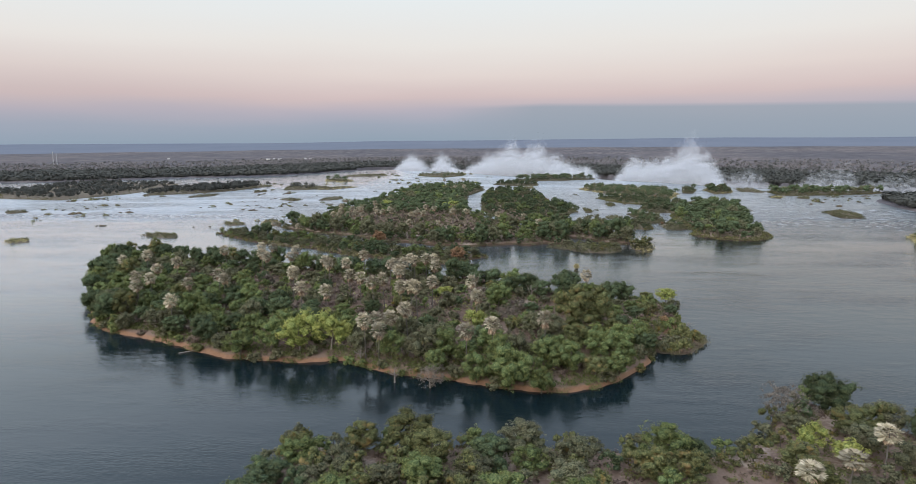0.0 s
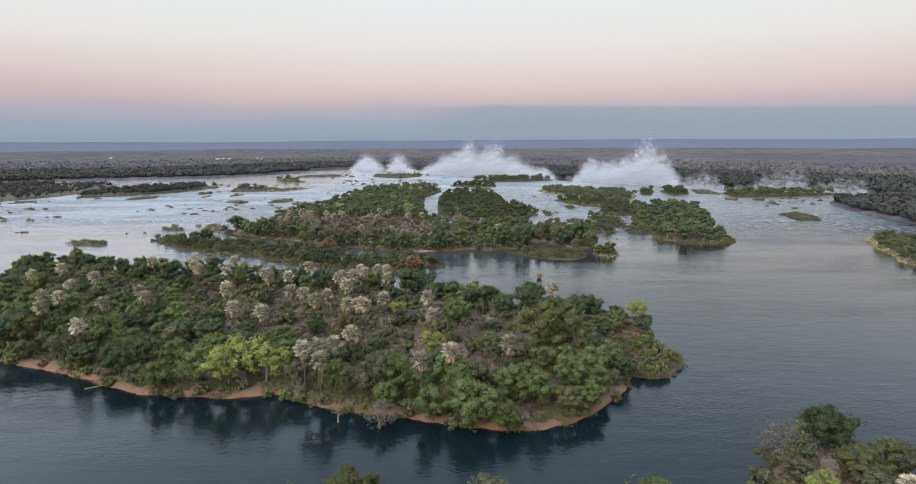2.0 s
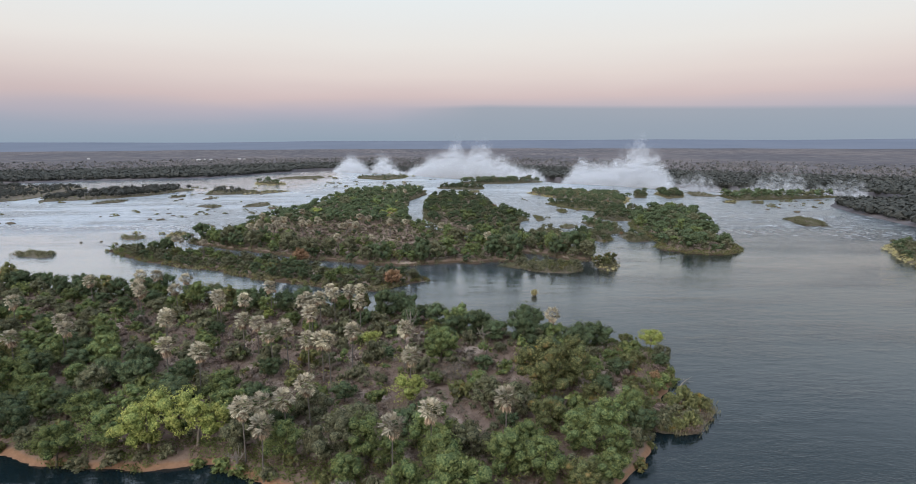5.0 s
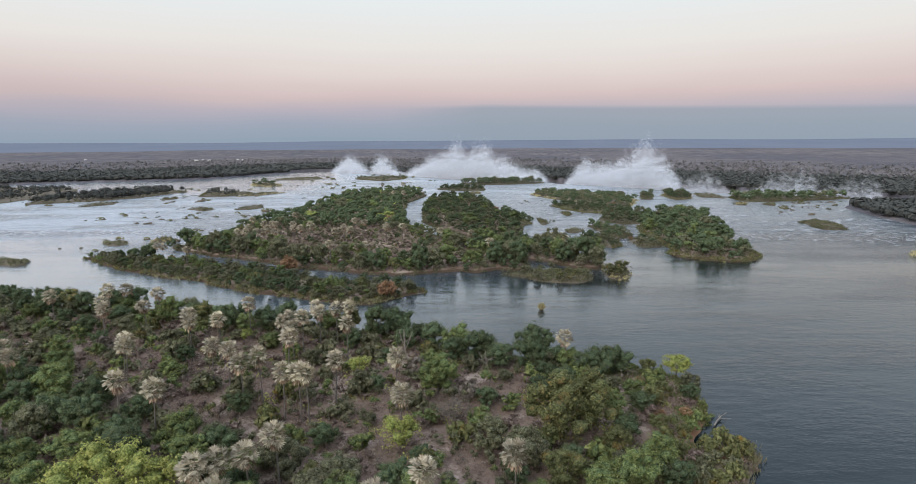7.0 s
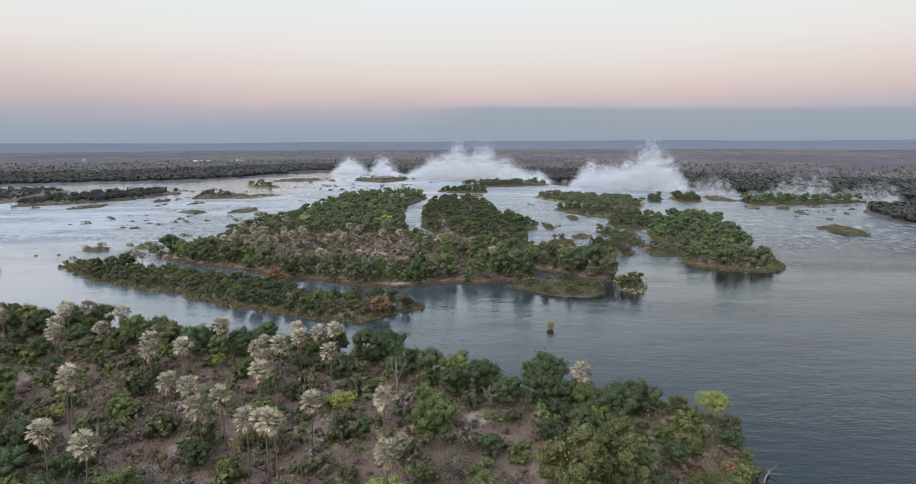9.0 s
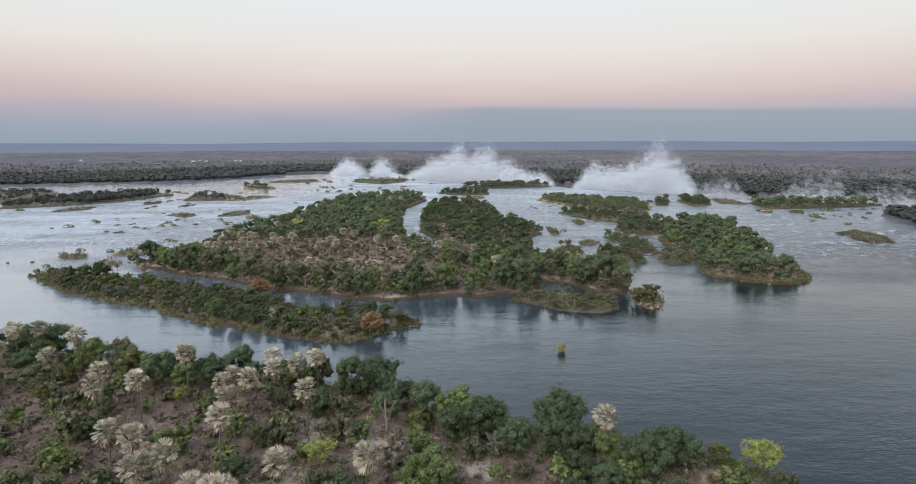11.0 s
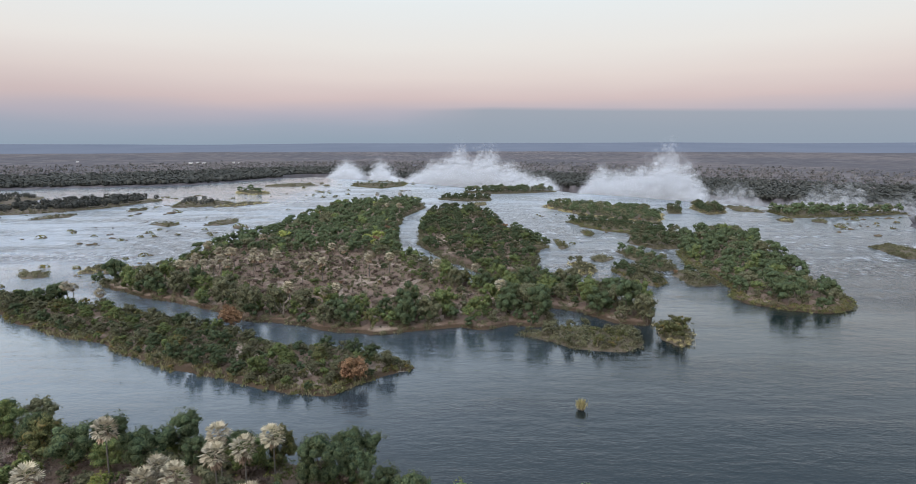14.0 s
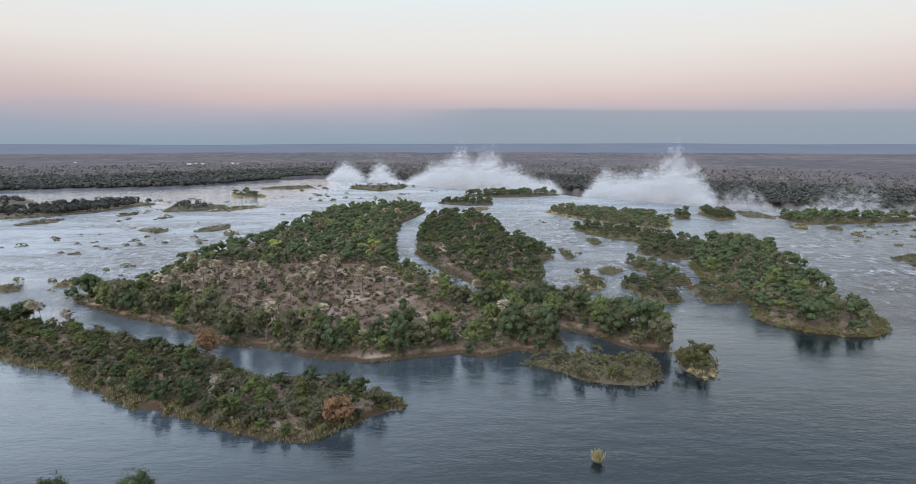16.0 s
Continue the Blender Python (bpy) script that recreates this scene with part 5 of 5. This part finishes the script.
# ---- distant woods ----
def far_woods(obname, seed, count, region, leafk, label, size, leaves=9, leaf=0.62):
    rng = np.random.default_rng(seed)
    P = region(rng, count)
    n = len(P)
    s = rng.uniform(*size, n)
    d = unit(rng.normal(size=(n, leaves, 3)))
    C = np.concatenate([P, np.full((n, 1), 3.0)], 1)[:, None, :] + d * s[:, None, None] * (1, 1, 0.8)
    C[..., 2] += s[:, None] * 0.75
    V = leaf_tris(rng, C.reshape(-1, 3), (d + (0, 0, 0.4)).reshape(-1, 3), np.repeat(s * leaf, leaves), 0.85)
    return tagged(new(obname, mesh_np(obname, V, tri_faces(V), LEAF[leafk])), label, "woods", kind="stuff")


RIVER = LEFT_BANK + LIP + RIGHT_BANK + [(-4800, -1500)]


def lip_distance(P):
    best = np.full(len(P), 1e9)
    for (ax, ay), (bx, by) in zip(LIP[:-1], LIP[1:]):
        dx, dy = bx - ax, by - ay
        s = np.clip(((P[:, 0] - ax) * dx + (P[:, 1] - ay) * dy) / (dx * dx + dy * dy), 0, 1)
        best = np.minimum(best, np.hypot(P[:, 0] - ax - s * dx, P[:, 1] - ay - s * dy))
    return best


def belt(lo, hi, x0, x1, y0, y1):
    def region(rng, count):
        P = rng.uniform((x0, y0), (x1, y1), (count * 14, 2))
        d = -inside_by(P, RIVER)
        fade = rng.random(len(P))
        return P[(d > lo) & (d < lo + (hi - lo) * fade) & (lip_distance(P) > 70)][:count]
    return region


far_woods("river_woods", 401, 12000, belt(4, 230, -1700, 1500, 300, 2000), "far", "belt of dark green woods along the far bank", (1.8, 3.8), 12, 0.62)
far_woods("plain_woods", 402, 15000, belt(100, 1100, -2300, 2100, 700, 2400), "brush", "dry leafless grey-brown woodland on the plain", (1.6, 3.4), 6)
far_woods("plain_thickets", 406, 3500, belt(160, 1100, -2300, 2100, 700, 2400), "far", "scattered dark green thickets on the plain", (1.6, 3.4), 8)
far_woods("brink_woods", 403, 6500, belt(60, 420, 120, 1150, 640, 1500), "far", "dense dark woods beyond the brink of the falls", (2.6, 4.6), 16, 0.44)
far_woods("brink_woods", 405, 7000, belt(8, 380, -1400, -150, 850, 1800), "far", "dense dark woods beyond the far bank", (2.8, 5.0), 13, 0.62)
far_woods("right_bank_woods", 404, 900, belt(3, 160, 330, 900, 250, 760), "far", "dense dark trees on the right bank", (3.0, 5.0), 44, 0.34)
for i, (isl, n) in enumerate((("left_long_island", 260), ("left_far_island", 420), ("left_bar", 16))):
    o = np.asarray(ISLANDS[isl], dtype=float)

    def on_isle(rng, count, o=o):
        P = rng.uniform(o.min(0), o.max(0), (count * 6, 2))
        return P[inside_by(P, o) > 4][:count]
    far_woods("island_woods", 410 + i, n, on_isle, "far", "dark trees on a far river island", (1.5, 3.6), 34, 0.40)


# ---- spray ----
def plume(seed, x0, y0, x1, y1, height, count, shape, label, size=4.3, back=26.0):
    """A cloud of spray behind the lip: fine flecks, close-set low down, drawn out upwards into leaning wisps with a ragged top."""
    rng = np.random.default_rng(seed)
    dirx, diry = x1 - x0, y1 - y0
    ln = math.hypot(dirx, diry)
    nx, ny = -diry / ln, dirx / ln
    nx, ny = (nx, ny) if ny > 0 else (-nx, -ny)
    grid = np.linspace(0, 1, 400)
    env = np.interp(grid, np.linspace(0, 1, len(shape)), shape)
    ph = rng.uniform(0, 6.28, 5)
    rag = sum(a * np.sin(grid * ln / w + p) for a, w, p in zip((0.09, 0.07, 0.06, 0.05, 0.03), (17.0, 9.0, 5.2, 3.1, 1.9), ph))
    env = np.maximum(env * (1 + rag), 0.03)
    pick_u = np.cumsum(env ** 0.9)
    u = np.interp(rng.random(count), pick_u / pick_u[-1], grid)
    top = np.interp(u, grid, env) * height
    v = rng.beta(1.0, 1.75, count)
    z = top * v * (1.12 + 0.20 * rng.normal(size=count))
    # billows: flecks drawn a little towards the middles of larger puffs
    puffs = max(24, int(ln * height / 55))
    pu, pv = rng.random(puffs), rng.random(puffs) ** 1.3
    pz = np.interp(pu, grid, env) * height * pv
    for i in range(0, count, 3000):
        cu, cz = u[i:i + 3000], z[i:i + 3000]
        k = (((cu[:, None] - pu) * ln) ** 2 + (cz[:, None] - pz) ** 2).argmin(1)
        pull = 0.30 * rng.random(len(cu))
        u[i:i + 3000], z[i:i + 3000] = cu + (pu[k] - cu) * pull, cz + (pz[k] - cz) * pull
    drift = 0.10 * z
    dep = np.maximum(back + rng.normal(size=count) * 7, 12)
    C = np.stack([x0 + dirx * u + nx * dep + drift + rng.normal(size=count) * 1.2, y0 + diry * u + ny * dep, z - 4 + rng.normal(size=count) * 0.8], 1)
    V = leaf_quads(rng, C, np.array((0.0, -0.62, 0.78)) + rng.normal(size=(count, 3)) * 0.12, size * (1.1 - 0.5 * v), 0.9)
    F = quad_faces(V)
    return tagged(new("spray", mesh_np("spray", V, F, SPRAY)), label, "spray", kind="stuff")


plume(501, -274, 1392, -196, 1313, 36, 7600, (0.10, 0.40, 0.70, 1.0, 0.95, 0.6, 0.35), "white spray rising from the falls")
plume(502, -176, 1293, -112, 1228, 38, 5600, (0.35, 1.0, 0.85, 0.5, 0.35, 0.15), "white spray rising from the falls")
plume(503, -100, 1218, 132, 1031, 56, 32000, (0.15, 0.45, 0.62, 0.72, 0.95, 0.88, 1.0, 0.72, 0.6, 0.48, 0.38, 0.15), "tall white cloud of spray above the falls")
plume(504, 158, 990, 276, 857, 54, 21000, (0.15, 0.45, 0.66, 0.55, 0.60, 0.70, 0.85, 0.95, 0.90, 0.80, 0.62, 0.25), "tall white cloud of spray above the falls")
plume(505, 286, 852, 450, 715, 32, 2000, (0.5, 0.8, 0.2, 0.15, 0.9, 1.0, 0.3, 0.8, 0.5), "thin drifting spray above the brink", 4.8)


# ---- far settlement and masts ----
def plain_paint(name, col, rough=0.7):
    m, t, out = material(name)
    p = principled(t, out, rough, 0.2)
    pos = t.nodes.new("ShaderNodeNewGeometry").outputs["Position"]
    n = noise_tex(t, pos, 0.8, 4, 0.6)
    t.links.new(mix_col(t, n, tuple(c * 0.8 for c in col), col), p.inputs["Base Color"])
    return m


WHITE_WALL = plain_paint("white_wall", (0.62, 0.60, 0.57))
ROOF = plain_paint("tin_roof", (0.42, 0.41, 0.40))
STEEL = plain_paint("mast_steel", (0.55, 0.55, 0.56), 0.5)


def house(x, y, w, d, h, turn):
    root = thing("house", "small white-walled building with a pale tin roof among trees", "house", "houses on the far bank")
    root.matrix_basis = Matrix.LocRotScale((x, y, 3.0), Euler((0, 0, turn)), None)
    V = [(sx * w / 2, sy * d / 2, z) for z in (-1.0, h) for sx, sy in ((-1, -1), (1, -1), (1, 1), (-1, 1))]
    F = [(0, 1, 5, 4), (1, 2, 6, 5), (2, 3, 7, 6), (3, 0, 4, 7), (4, 5, 6, 7)]
    part("wall", mesh_np("wall", V, F, WHITE_WALL), root)
    e, r = 0.6, h + d * 0.28
    V = [(-w / 2 - e, -d / 2 - e, h), (w / 2 + e, -d / 2 - e, h), (w / 2 + e, d / 2 + e, h), (-w / 2 - e, d / 2 + e, h), (-w / 2 - e, 0, r), (w / 2 + e, 0, r)]
    part("roof", mesh_groups("roof", [(np.array(V), np.array([(0, 1, 5, 4), (2, 3, 4, 5)]), ROOF), (np.array(V), np.array([(0, 4, 3), (1, 2, 5)]), WHITE_WALL)]), root)


for x, y, w, turn in ((-835, 2100, 22, 0.1), (-818, 2110, 12, 0.3), (-795, 2105, 16, -0.2), (-722, 2160, 14, 0.2), (-690, 2120, 10, 0.0), (-1284, 2250, 14, 0.1),
                      (-736, 1140, 12, 0.2), (-700, 1105, 9, -0.1), (-771, 1200, 9, 0.4), (-590, 1290, 10, 0.1), (-921, 1080, 10, 0.1), (-823, 1110, 8, 0.2)):
    house(x, y, w * 0.55, 6.0, 3.4 if y > 1300 else 2.8, turn)


def mast(x, y, h):
    root = thing("radio_mast", "slender steel lattice mast on the plain", "mast", "masts on the plain")
    root.location = (x, y, 2.5)
    corners = [(-1.1, -0.8), (1.1, -0.8), (0, 1.2)]
    for cx, cy in corners:
        V, F = tube([(cx, cy, -1), (cx * 0.35, cy * 0.35, h)], (0.28, 0.2), 5)
        part("leg", mesh_np("leg", V, F, STEEL), root)
    pieces = []
    for i in range(12):
        z0, z1 = h * i / 12, h * (i + 1) / 12
        for k in range(3):
            (ax, ay), (bx, by) = corners[k], corners[(k + 1) % 3]
            f0, f1 = 1 - 0.65 * i / 12, 1 - 0.65 * (i + 1) / 12
            pieces.append(tube([(ax * f0, ay * f0, z0), (bx * f1, by * f1, z1)], (0.1, 0.1), 4))
    V, F = join(pieces)
    part("bracing", mesh_np("bracing", V, F, STEEL), root)


mast(-1316, 1693, 40)
mast(-1303, 1690, 37)
